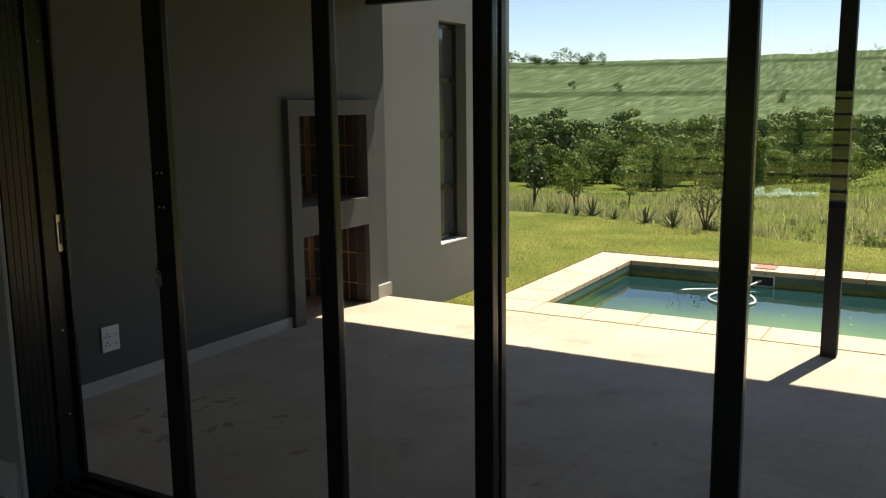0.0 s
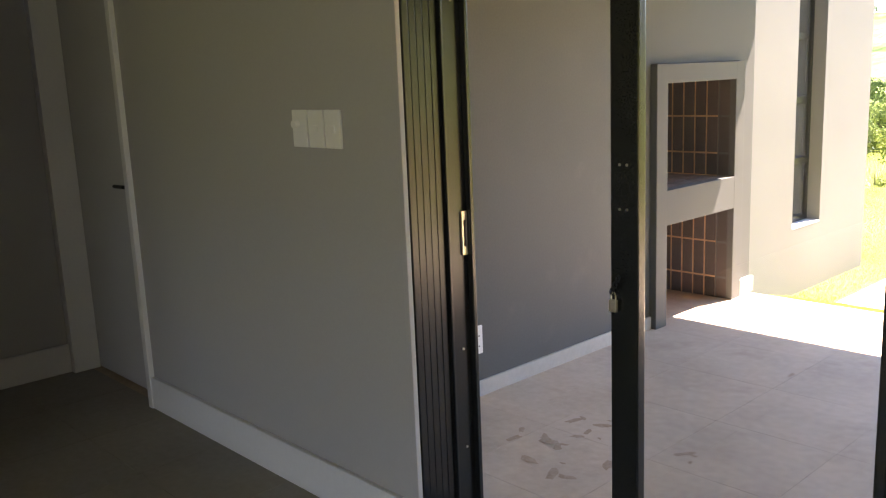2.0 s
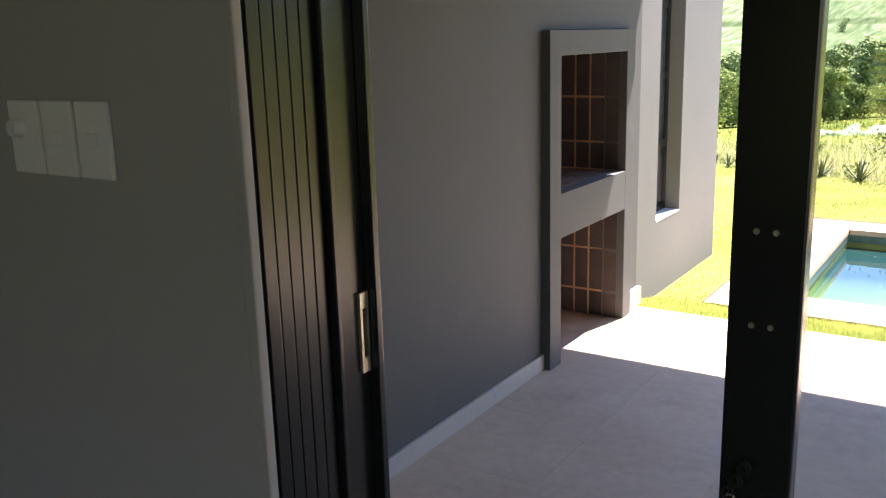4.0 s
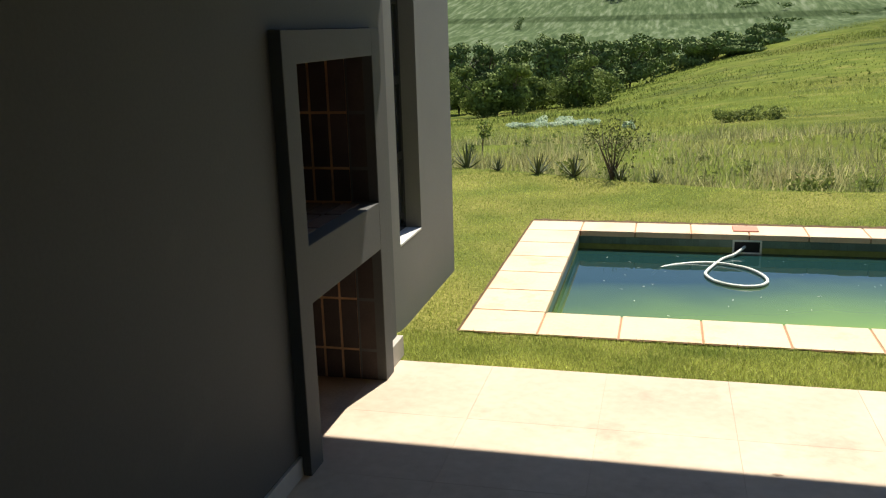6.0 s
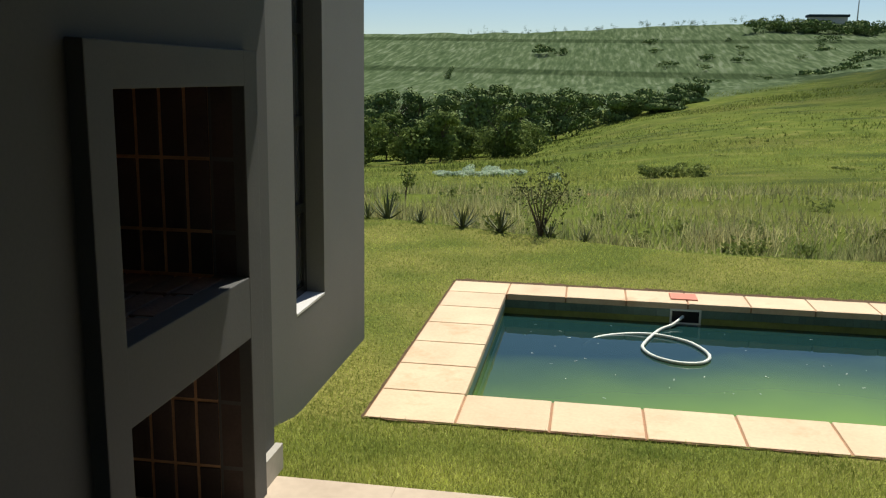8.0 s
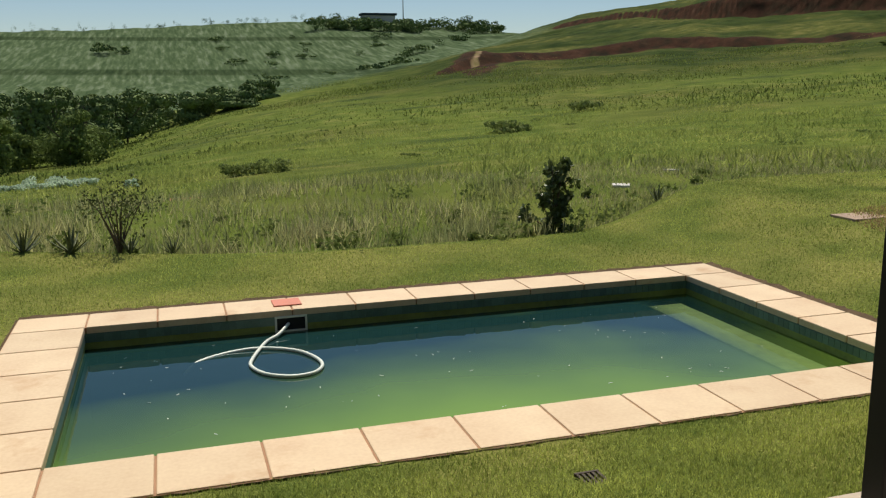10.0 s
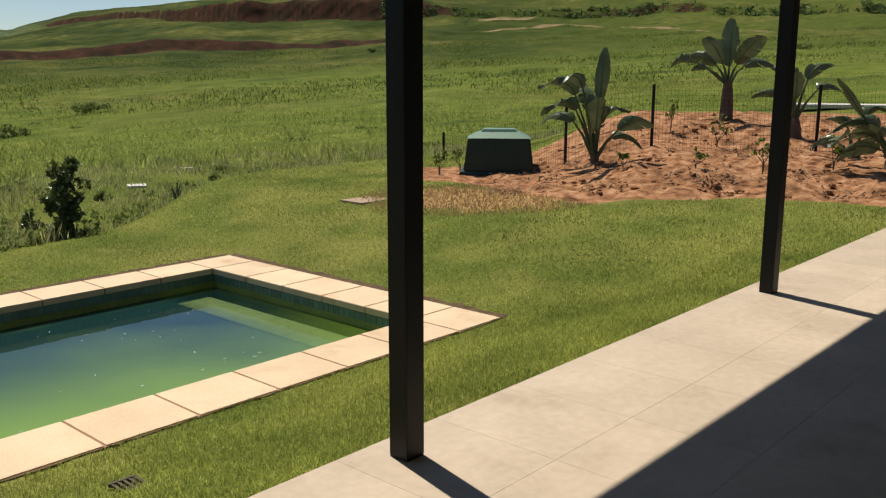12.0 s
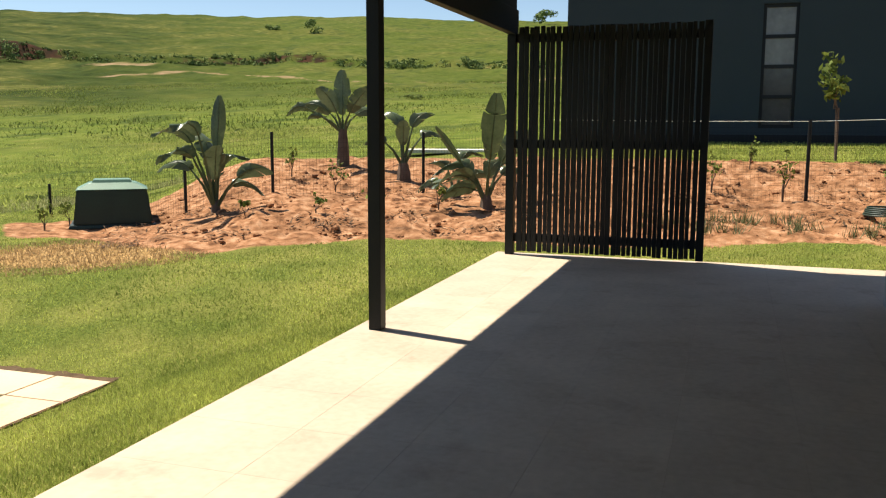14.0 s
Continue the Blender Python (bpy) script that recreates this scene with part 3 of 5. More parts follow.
def panel(xa, xb, yc, w=0.056):
    p = part("door_panel", boxes((xa, xa + w, yc - 0.016, yc + 0.016, 0.028, 2.27), bevel=0.004), M_ALU, door)
    part("stile", boxes((xb - 0.062, xb, yc - 0.016, yc + 0.016, 0.028, 2.27), bevel=0.004), M_ALU, p)
    part("bottom_rail", boxes((xa + w, xb - 0.062, yc - 0.015, yc + 0.015, 0.028, 0.105), bevel=0.003), M_ALU, p)
    part("top_rail", boxes((xa + w, xb - 0.062, yc - 0.015, yc + 0.015, 2.19, 2.27), bevel=0.003), M_ALU, p)
    bm = bmesh.new()
    bm.faces.new([bm.verts.new(v) for v in ((xa + w - 0.006, yc, 0.1), (xb - 0.06, yc, 0.1), (xb - 0.06, yc, 2.2), (xa + w - 0.006, yc, 2.2))])
    g = part("pane", bm, M_GLASS, p, "clear slightly grey glass pane")
    g.visible_shadow = False
    return p


first = panel(-2.952, -2.188, 3.801, 0.085)
panel(-2.294, -1.672, 3.862)
panel(-1.690, -1.000, 3.735)
panel(-1.080, -0.250, 3.800)
panel(-0.320, 0.430, 3.735)
panel(0.360, 1.110, 3.800)
panel(1.040, 1.790, 3.735)
panel(1.720, 2.560, 3.800)
panel(2.480, 3.400, 3.735)
for dx in (0.022, 0.044):
    for z in (1.143, 1.257):
        bm = bmesh.new()
        bmesh.ops.create_cone(bm, cap_ends=True, segments=10, radius1=0.004, radius2=0.003, depth=0.003, matrix=Matrix.Translation((-2.945 + dx, 3.7835, z)) @ Matrix.Rotation(radians(90), 4, "X"))
        part("handle_screw", bm, M_BRASS, first, "bare handle screw")
# padlock on a short chain at the lock stile
lock = empty("padlock", "small steel padlock hanging from a chain on the door stile", "padlock", at=(-2.934, 3.775, 0.915))
lock.scale = (0.78, 0.78, 0.78)
part("body", boxes((-0.016, 0.014, -0.010, 0.004, -0.055, -0.012), bevel=0.004), M_BRASS, lock)
bm = bmesh.new()
tube(bm, [(-0.009, -0.003, -0.014), (-0.009, -0.003, 0.004), (-0.004, -0.003, 0.012), (0.003, -0.003, 0.012), (0.008, -0.003, 0.004), (0.008, -0.003, -0.014)], 0.0028, 6)
part("shackle", bm, M_BRASS, lock)
for k in range(6):
    bm = bmesh.new()
    c = Vector((-0.008 + 0.006 * k, -0.006, 0.012 + 0.012 * k - 0.006 * (k % 2)))
    tube(bm, [c + Vector((0.008 * math.cos(a), 0.003 * (-1) ** k, 0.011 * math.sin(a))) for a in np.linspace(0, 6.283, 9)], 0.002, 5, cap=False)
    part("chain_link", bm, M_STEEL, lock)

# ---- inside the room ----
setting("baseboard", boxes((-5.495, -3.604, 3.612, 3.63, 0, 0.155), bevel=0.004), M_WHITE, "white painted skirting board", "skirting")
setting("baseboard_west", boxes((-6.36, -6.34, -3.4, 3.56, 0, 0.155), bevel=0.004), M_WHITE, "white painted skirting board", "skirting")
setting("trim", boxes((-5.505, -5.465, 3.605, 3.67, 0, 2.09), (-6.36, -6.30, 3.56, 3.70, 0, 2.09), (-6.30, -5.505, 3.605, 3.67, 2.05, 2.09), bevel=0.004), M_WHITE, "pale painted door frame", "door frame")
indoor = empty("door_1", "closed plain pale grey flush door", "door", kind="structure")
part("door_leaf", boxes((-6.30, -5.505, 3.70, 3.74, 0.008, 2.05), bevel=0.003), M_DOOR, indoor)
h = part("door_handle", boxes((-5.61, -5.58, 3.683, 3.70, 0.97, 1.10), bevel=0.003), M_BRASS, indoor, "dark metal lever handle")
bm = bmesh.new()
tube(bm, [(-5.595, 3.69, 1.045), (-5.595, 3.65, 1.045), (-5.61, 3.643, 1.045), (-5.71, 3.643, 1.043)], 0.009, 8)
part("lever", bm, M_STEEL, h)
for k, x in enumerate((-4.092, -4.000, -3.908)):
    sw = empty("light_switch", "white plastic light switch plate on the wall" if k else "white plastic dimmer switch plate on the wall", "light switch", "switches by the door", (x, 3.63, 1.342))
    part("plate", boxes((-0.0415, 0.0415, -0.010, -0.0005, -0.062, 0.062), bevel=0.004), M_PLASTIC, sw)
    if k:
        part("rocker", boxes((-0.014, 0.014, -0.014, -0.0095, -0.012, 0.012), bevel=0.002), M_PLASTIC, sw)
    else:
        bm = bmesh.new()
        bmesh.ops.create_cone(bm, cap_ends=True, segments=20, radius1=0.016, radius2=0.013, depth=0.018, matrix=Matrix.Translation((-0.012, -0.018, 0.015)) @ Matrix.Rotation(radians(90), 4, "X"))
        part("dimmer_knob", bm, M_PLASTIC, sw)
# louvre window across the room
lv = empty("window_1", "window with pale horizontal louvres across the room", "window", kind="structure")
part("window_frame", boxes((-3.84, -3.78, -3.58, -3.42, 0.42, 1.60), (-1.42, -1.36, -3.58, -3.42, 0.42, 1.60), (-3.42, -3.34, -3.56, -3.44, 0.48, 1.54), (-2.04, -1.96, -3.56, -3.44, 0.48, 1.54),
        (-3.78, -1.42, -3.58, -3.42, 0.42, 0.48), (-3.78, -1.42, -3.58, -3.42, 1.54, 1.60), bevel=0.004), M_ALU, lv)
for k in range(7):
    part("slat", boxes((-3.78, -1.42, -3.53, -3.45, 0.56 + 0.15 * k, 0.585 + 0.15 * k), bevel=0.003), M_WHITE, lv)

# ---- outside wall: skirting, socket, built-in barbecue, window ----
setting("baseboard_patio", boxes((-4.402, -4.388, 3.93, 6.155, 0, 0.075), (-4.402, -4.372, 7.13, 7.335, 0, 0.10), bevel=0.003), M_SKIRT, "pale stone skirting tiles along the patio wall", "skirting")
so = empty("wall_socket", "white plastic double wall socket on the grey wall", "socket", at=(-4.40, 4.705, 0.277))
part("plate", boxes((0.0005, 0.010, -0.055, 0.055, -0.068, 0.068), bevel=0.004), M_PLASTIC, so)
# raised black discs imitate the shaded depth of the pin holes
for dy, dz in ((-0.022, 0.028), (-0.034, 0.012), (-0.010, 0.012), (-0.022, -0.018), (-0.034, -0.034), (-0.010, -0.034), (0.030, 0.02), (0.030, -0.03)):
    bm = bmesh.new()
    bmesh.ops.create_cone(bm, cap_ends=True, segments=8, radius1=0.004, radius2=0.004, depth=0.003, matrix=Matrix.Translation((0.0105, dy, dz)) @ Matrix.Rotation(radians(90), 4, "Y"))
    part("pin_hole_disc", bm, M_STEEL, so)

YA, YB, ZU0, ZU1, ZL1 = 6.265, 7.022, 0.802, 1.400, 0.596
FX, BX = -4.358, -4.93
br = empty("built_in_barbecue", "grey plastered built-in barbecue with two brick-lined openings", "barbecue", at=(FX, 6.65, 0))


def bq(name, bm, material, label=""):
    ob = part(name, bm, material, br, label)
    ob.matrix_parent_inverse = Matrix.Translation((-FX, -6.65, 0))
    return ob


bq("side_pier", boxes((-4.48, FX, 6.155, YA, 0, 1.508), bevel=0.004), M_PLASTER_SHADED)
bq("side_pier", boxes((-4.48, FX, YB, 7.13, 0, 1.508), bevel=0.004), M_PLASTER_SHADED)
bq("lintel", boxes((-4.48, FX - 0.0005, YA - 0.004, YB + 0.004, ZU1, 1.5075), bevel=0.004), M_PLASTER_SHADED)
bq("hearth_front", boxes((-4.48, FX - 0.0005, YA - 0.004, YB + 0.004, ZL1, ZU0 - 0.003), bevel=0.004), M_PLASTER_SHADED)
bq("hearth_slab", boxes((BX, FX - 0.004, YA, YB, ZU0 - 0.08, ZU0 - 0.012)), M_MORTAR, "brick hearth floor")
bq("shell", boxes((BX - 0.1, BX - 0.004, YA - 0.1, YB + 0.1, 0, 1.5), (BX, -4.48, YA - 0.11, YA - 0.004, 0, 1.5), (BX, -4.48, YB + 0.004, YB + 0.11, 0, 1.5), (BX, -4.48, YA - 0.004, YB + 0.004, ZU1 + 0.002, 1.5)), M_MORTAR, "brown mortar joints")
CW, CH = 0.083, 0.232


def upright_bricks(z0, z1):
    m_end = {}
    for row in range(3):
        top = z1 - row * CH
        bot = max(z0, top - CH + 0.011)
        hh = round(top - bot, 3)
        if hh < 0.02:
            continue
        for face in ("far", "back", "near"):
            span = (BX, FX - 0.035) if face != "back" else (YA, YB)
            n = int((span[1] - span[0]) / CW)
            for k in range(n):
                c = (span[1] - CW * (k + 0.5)) if face != "back" else (span[0] + CW * (k + 0.55))
                key = (hh, face == "back")
                if key not in m_end:
                    w, t = CW / 2 - 0.0055, 0.02
                    b = boxes((-t, t, -w, w, 0, hh) if face == "back" else (-w, w, -t, t, 0, hh), bevel=0.003)
                    m_end[key] = mesh_of("brick", b, M_BRICK)
                ob = new("brick", m_end[key])
                ob.parent = br
                loc = {"far": (c, YB + 0.0195, bot), "near": (c, YA - 0.0195, bot), "back": (BX - 0.0195, c, bot)}[face]
                ob.location = (loc[0] - FX, loc[1] - 6.65, loc[2])


upright_bricks(ZU0, ZU1)
upright_bricks(0.0, ZL1)
fl = mesh_of("brick", boxes((-0.036, 0.036, -0.108, 0.108, -0.02, 0.0), bevel=0.003), mat("hearth_brick", (0.13, 0.09, 0.07), 0.85, 0.25, 10, 80, 0.4, rand=0.2))
for i in range(6):
    for j in range(3):
        ob = new("brick", fl)
        ob.parent, ob.location = br, (BX + 0.05 + 0.083 * i - FX, YA + 0.13 + 0.24 * j - 6.65, ZU0)

win = empty("window_2", "tall narrow black-framed window set deep in the grey wall", "window", kind="structure")
WX = -4.99
part("window_frame", boxes((WX - 0.03, WX + 0.02, 8.922, 8.962, 0.135, 2.228), (WX - 0.03, WX + 0.02, 9.398, 9.438, 0.135, 2.228), (WX - 0.03, WX + 0.02, 8.962, 9.398, 0.135, 0.185), (WX - 0.03, WX + 0.02, 8.962, 9.398, 2.18, 2.228),
        *[(WX - 0.03, WX + 0.025, 8.962, 9.398, z - 0.028, z + 0.028) for z in (0.66, 1.17, 1.69)], bevel=0.003), M_ALU, win)
for za, zb in ((0.185, 0.632), (0.688, 1.142), (1.198, 1.662), (1.718, 2.18)):
    part("pane", boxes((WX - 0.008, WX - 0.002, 8.962, 9.398, za, zb)), M_DARKGLASS, win, "dark reflecting glass")
part("window_sill", boxes((-5.0, -4.858, 8.924, 9.436, 0.118, 0.134), bevel=0.003), M_WHITE, win, "pale sill catching the sun")

# ---- slatted screen at the end of the patio ----
scr = empty("slatted_screen", "black slatted timber screen at the end of the patio", "screen", at=(5.50, 6.1, 0))
SX = 5.50
srng = random.Random(5)


def sp(name, *r, bevel=0.003):
    bm = boxes(*[(a - SX, b - SX, c - 6.1, d - 6.1, e, f) for a, b, c, d, e, f in r], bevel=bevel)
    return part(name, bm, M_STEEL, scr)


sp("side_post", (5.47, 5.56, 5.225, 5.295, 0.02, 2.26))
for z in (0.13, 1.07, 2.10):
    sp("rail", (5.510, 5.550, 5.295, 7.072, z, z + 0.085))
y = 5.304
while y < 7.03:
    w = 0.043 + srng.uniform(-0.007, 0.008)
    sp("slat", (5.478, 5.508, y, min(y + w, 7.072), 0.03 + srng.uniform(0, 0.015), 2.245 + srng.uniform(-0.006, 0.006)), bevel=0.0025)
    y += w + srng.choice((0.003, 0.006, 0.008, 0.012, 0.016))

# ---- pool fittings ----
bm = boxes((-2.56, -2.30, y1 - 0.022, y1 - 0.007, -0.506, -0.490), (-2.56, -2.30, y1 - 0.022, y1 - 0.007, -0.622, -0.606), (-2.56, -2.543, y1 - 0.022, y1 - 0.007, -0.606, -0.506), (-2.317, -2.30, y1 - 0.022, y1 - 0.007, -0.606, -0.506), bevel=0.002)
sk_box = empty("skimmer_weir", "pale framed skimmer opening in the pool wall", "skimmer")
part("frame", bm, M_HOSE, sk_box)
# thin black sheet gives the opening its inner darkness
part("mouth", boxes((-2.543, -2.317, y1 - 0.014, y1 - 0.008, -0.606, -0.506)), M_STEEL, sk_box, "black sheet standing in for the shaded skimmer mouth")
part("skimmer_lid", boxes((-2.55, -2.32, 12.06, 12.27, COPE_Z + 0.001, COPE_Z + 0.012), bevel=0.004), M_LID, sk_box, "square pink plastic lid on the coping")
bm = bmesh.new()
hp = [(-2.45, 11.945, -0.555), (-2.55, 11.80, -0.595), (-2.668, 11.652, -0.606), (-2.803, 11.28, -0.608), (-2.825, 11.109, -0.608), (-2.748, 10.922, -0.608), (-2.588, 10.815, -0.608), (-2.43, 10.837, -0.608), (-2.345, 10.975, -0.608), (-2.358, 11.152, -0.608), (-2.451, 11.354, -0.608), (-2.603, 11.479, -0.609),
      (-2.765, 11.535, -0.611), (-2.974, 11.519, -0.622), (-3.182, 11.395, -0.630), (-3.29, 11.22, -0.66)]
hv = [Vector(p) for p in hp]
dense = []
for i in range(len(hv) - 1):
    p0, p1, p2, p3 = hv[max(i - 1, 0)], hv[i], hv[i + 1], hv[min(i + 2, len(hv) - 1)]
    for k in range(8):
        t = k / 8
        dense.append(0.5 * ((2 * p1) + (p2 - p0) * t + (2 * p0 - 5 * p1 + 4 * p2 - p3) * t * t + (3 * p1 - p0 - 3 * p2 + p3) * t ** 3))
tube(bm, dense, [0.013 + 0.001 * (i % 2) for i in range(len(dense))], 10)
tagged(part("pool_hose", bm, M_HOSE, smooth=True), "pale ribbed pool cleaner hose floating in a loop", "hose")
mz = setting("waterline_tiles", boxes((x0, x1, y1 - 0.006, y1 - 0.001, -0.565, -0.495), (x1 - 0.006, x1 - 0.001, y0, y1 - 0.01, -0.565, -0.495), (x0 + 0.001, x0 + 0.006, y0, y1 - 0.01, -0.565, -0.495)), M_MOSAIC, "dark green mosaic tiles along the waterline", "tiles")
mt = mesh_of("mosaic_tile", boxes((-0.029, 0.029, -0.003, 0.003, -0.031, 0.031), bevel=0.002), M_MOSAIC)
for k in range(84):
    tx = x0 + 0.05 + 0.0615 * k
    if -2.6 < tx < -2.26:
        continue
    ob = new("mosaic_tile", mt)
    ob.parent, ob.location = mz, (tx, y1 - 0.008, -0.530)
mt = mesh_of("mosaic_tile", boxes((-0.003, 0.003, -0.029, 0.029, -0.031, 0.031), bevel=0.002), M_MOSAIC)
for k in range(40):
    ob = new("mosaic_tile", mt)
    ob.parent, ob.location = mz, (x1 - 0.008, y0 + 0.05 + 0.0615 * k, -0.530)
gr_ = tagged(part("drain_grate", boxes(*[(-1.72 + 0.024 * k, -1.708 + 0.024 * k, 8.12, 8.22, -0.31, -0.298) for k in range(5)], (-1.725, -1.61, 8.11, 8.122, -0.31, -0.296), (-1.725, -1.61, 8.218, 8.23, -0.31, -0.296)), mat("rusty_grate", (0.07, 0.05, 0.035), 0.8, 0.3, 20, 90, 0.3)), "small rusty drain grate sunk in the lawn", "drain")
gr_.location[2] = float(ground_z(np.array([-1.67]), np.array([8.17]))[0]) + 0.31


# ---- planting and things on the ground ----
def gz(x, y):
    return float(ground_z(np.array([float(x)]), np.array([float(y)]))[0])


def leafmat(name, a, b, rough=0.5, island=0.25, trans=0.25, scale=3, spec=0.4):
    m = mat(name, a, rough, 0.0, scale, 30, 0.0, other=b, island=island, spec=spec)
    n, l = m.node_tree.nodes, m.node_tree.links
    p = n["Principled BSDF"]
    tl, mx = n.new("ShaderNodeBsdfTranslucent"), n.new("ShaderNodeMixShader")
    src = p.inputs["Base Color"].links[0].from_socket
    l.new(src, tl.inputs["Color"])
    mx.inputs[0].default_value = trans
    l.new(p.outputs[0], mx.inputs[1]); l.new(tl.outputs[0], mx.inputs[2]); l.new(mx.outputs[0], n["Material Output"].inputs["Surface"])
    return m


M_LAWN = leafmat("lawn_blade", (0.60, 0.625, 0.165), (0.125, 0.19, 0.036), 0.6, 0.5, 0.45, 1.1, spec=0.08)
M_TALL = leafmat("tall_grass_blade", (0.60, 0.54, 0.27), (0.20, 0.245, 0.08), 0.7, 0.5, 0.4, 0.8, spec=0.08)
M_LEAF = leafmat("shrub_leaf", (0.15, 0.19, 0.06), (0.05, 0.08, 0.024), 0.4, 0.4)
M_TREE = leafmat("tree_leaf", (0.22, 0.265, 0.06), (0.08, 0.125, 0.03), 0.6, 0.45, spec=0.08)
M_BANANA = leafmat("strelitzia_leaf", (0.13, 0.17, 0.085), (0.05, 0.08, 0.04), 0.28, 0.0, 0.2)
M_ALOE = leafmat("aloe_leaf", (0.19, 0.21, 0.09), (0.09, 0.115, 0.045), 0.5, 0.25, 0.1)
M_SILVER = leafmat("silver_leaf", (0.62, 0.72, 0.54), (0.40, 0.50, 0.36), 0.6, 0.2, 0.5)
M_THORN = leafmat("thorn_leaf", (0.15, 0.17, 0.06), (0.06, 0.075, 0.025), 0.7, 0.4, 0.2, spec=0.08)
M_DRYLEAF = leafmat("dry_leaf", (0.50, 0.35, 0.18), (0.28, 0.19, 0.09), 0.8, 0.3, 0.35, spec=0.08)
M_TALLWEED = leafmat("meadow_weed_leaf", (0.25, 0.29, 0.09), (0.15, 0.195, 0.05), 0.7, 0.3, 0.3, spec=0.08)
M_MEADOW_BLADE = leafmat("meadow_grass_blade", (0.42, 0.44, 0.12), (0.19, 0.245, 0.055), 0.8, 0.3, 0.5, 0.1, spec=0.08)
M_UPLAND_BLADE = leafmat("hill_grass_blade", (0.24, 0.28, 0.07), (0.10, 0.14, 0.03), 0.8, 0.55, 0.4, 0.05, spec=0.08)
M_VALLEY = leafmat("valley_bush_leaf", (0.21, 0.27, 0.075), (0.085, 0.13, 0.034), 0.7, 0.25, 0.2, 0.2, spec=0.05)
M_BARK = mat("bark", (0.12, 0.085, 0.06), 0.9, 0.3, 8, 60, 0.4)
M_CONC = mat("pale_concrete", (0.55, 0.52, 0.47), 0.8, 0.1, 2, 30, 0.1)
rng = np.random.default_rng(7)


def tri_mesh(name, V, material, quads=False):
    """A mesh of separate triangles or quads from an (n, k, 3) array."""
    k = 4 if quads else 3
    n = len(V)
    me = bpy.data.meshes.new(name)
    me.vertices.add(n * k); me.loops.add(n * k); me.polygons.add(n)
    me.vertices.foreach_set("co", V.astype(np.float32).ravel())
    me.loops.foreach_set("vertex_index", np.arange(n * k, dtype=np.int32))
    me.polygons.foreach_set("loop_start", np.arange(0, n * k, k, dtype=np.int32))
    me.polygons.foreach_set("loop_total", np.full(n, k, dtype=np.int32))
    me.update(calc_edges=True)
    me.materials.append(material)
    return new(name, me)


def blades(name, x, y, length, width, lean, material, sink=0.0, z=None):
    n = len(x)
    z = ground_z(x, y) - sink if z is None else z
    a = rng.uniform(0, 2 * np.pi, n)
    L = length * rng.uniform(0.5, 1.25, n)
    W = width * rng.uniform(0.6, 1.3, n)
    b = rng.uniform(0, 2 * np.pi, n)
    t = lean * rng.uniform(0.1, 1.3, n)
    base = np.stack([x, y, z], -1)
    side = np.stack([np.cos(a), np.sin(a), np.zeros(n)], -1) * (W / 2)[:, None]
    tip = base + np.stack([np.cos(b) * np.sin(t), np.sin(b) * np.sin(t), np.cos(t)], -1) * L[:, None]
    return tri_mesh(name, np.stack([base - side, base + side, tip], 1), material)


def free_ground(x, y):
    inpool = (x > COPE[0] - 0.03) & (x < COPE[1] + 0.05) & (y > COPE[2] - 0.02) & (y < COPE[3] + 0.055)
    inpatio = (x < 5.64) & (y < 7.31)
    inhouse = (x < -4.84) & (y < 10.42)
    return ~(inpool | inpatio | inhouse)


def scatter(n, xa, xb, ya, yb, keep):
    x, y = rng.uniform(xa, xb, n), rng.uniform(ya, yb, n)
    k = free_ground(x, y) & keep(x, y)
    return x[k], y[k]


def on_lawn(x, y):
    r, az = np.hypot(x - HUB[0], y - HUB[1]), np.degrees(np.arctan2(x - HUB[0], y - HUB[1]))
    return (y < lawn_edge(x) + rng.normal(0, 0.08, len(x))) & (soil_at(x, y) < 0.4) & (dry_at(x, y) < 0.35 + 0.3 * rng.random(len(x)))


lx, ly = scatter(330000, -6.8, 2.8, 7.25, 16.2, on_lawn)
tagged(blades("lawn_grass", lx, ly, 0.034, 0.007, 1.15, M_LAWN, 0.005), "short mown green lawn grass", "grass", kind="stuff")
lx, ly = scatter(430000, -5, 5.4, 7.25, 10.2, lambda x, y: on_lawn(x, y) & (rng.random(len(x)) < sstep(10.0, 7.6, y) * sstep(5.2, 1.0, x)))
tagged(blades("lawn_grass", lx, ly, 0.034, 0.005, 1.0, M_LAWN, 0.004), "short mown green lawn grass", "grass", kind="stuff")
lx, ly = scatter(60000, 10.0, 15.6, -1.0, 8.6, on_lawn)
tagged(blades("lawn_grass", lx, ly, 0.06, 0.016, 1.1, M_LAWN, 0.005), "sunlit lawn grass beside the neighbour's house", "grass", kind="stuff")
lx, ly = scatter(380000, 2.8, 12, 1.0, 17, on_lawn)
lx, ly = lx[(lx > 5.66) | (ly > 7.31)], ly[(lx > 5.66) | (ly > 7.31)]
tagged(blades("lawn_grass", lx, ly, 0.036, 0.011, 1.15, M_LAWN, 0.005), "short mown green lawn grass", "grass", kind="stuff")
lx, ly = scatter(26000, 3.2, 8.5, 10.6, 14, lambda x, y: (dry_at(x, y) > 0.3) & (soil_at(x, y) < 0.6))
tagged(blades("dry_grass", lx, ly, 0.05, 0.012, 1.2, M_DRYLEAF), "dead straw-coloured grass patch", "grass", kind="stuff")
ex0, ex1, ey0, ey1 = COPE
SE = []
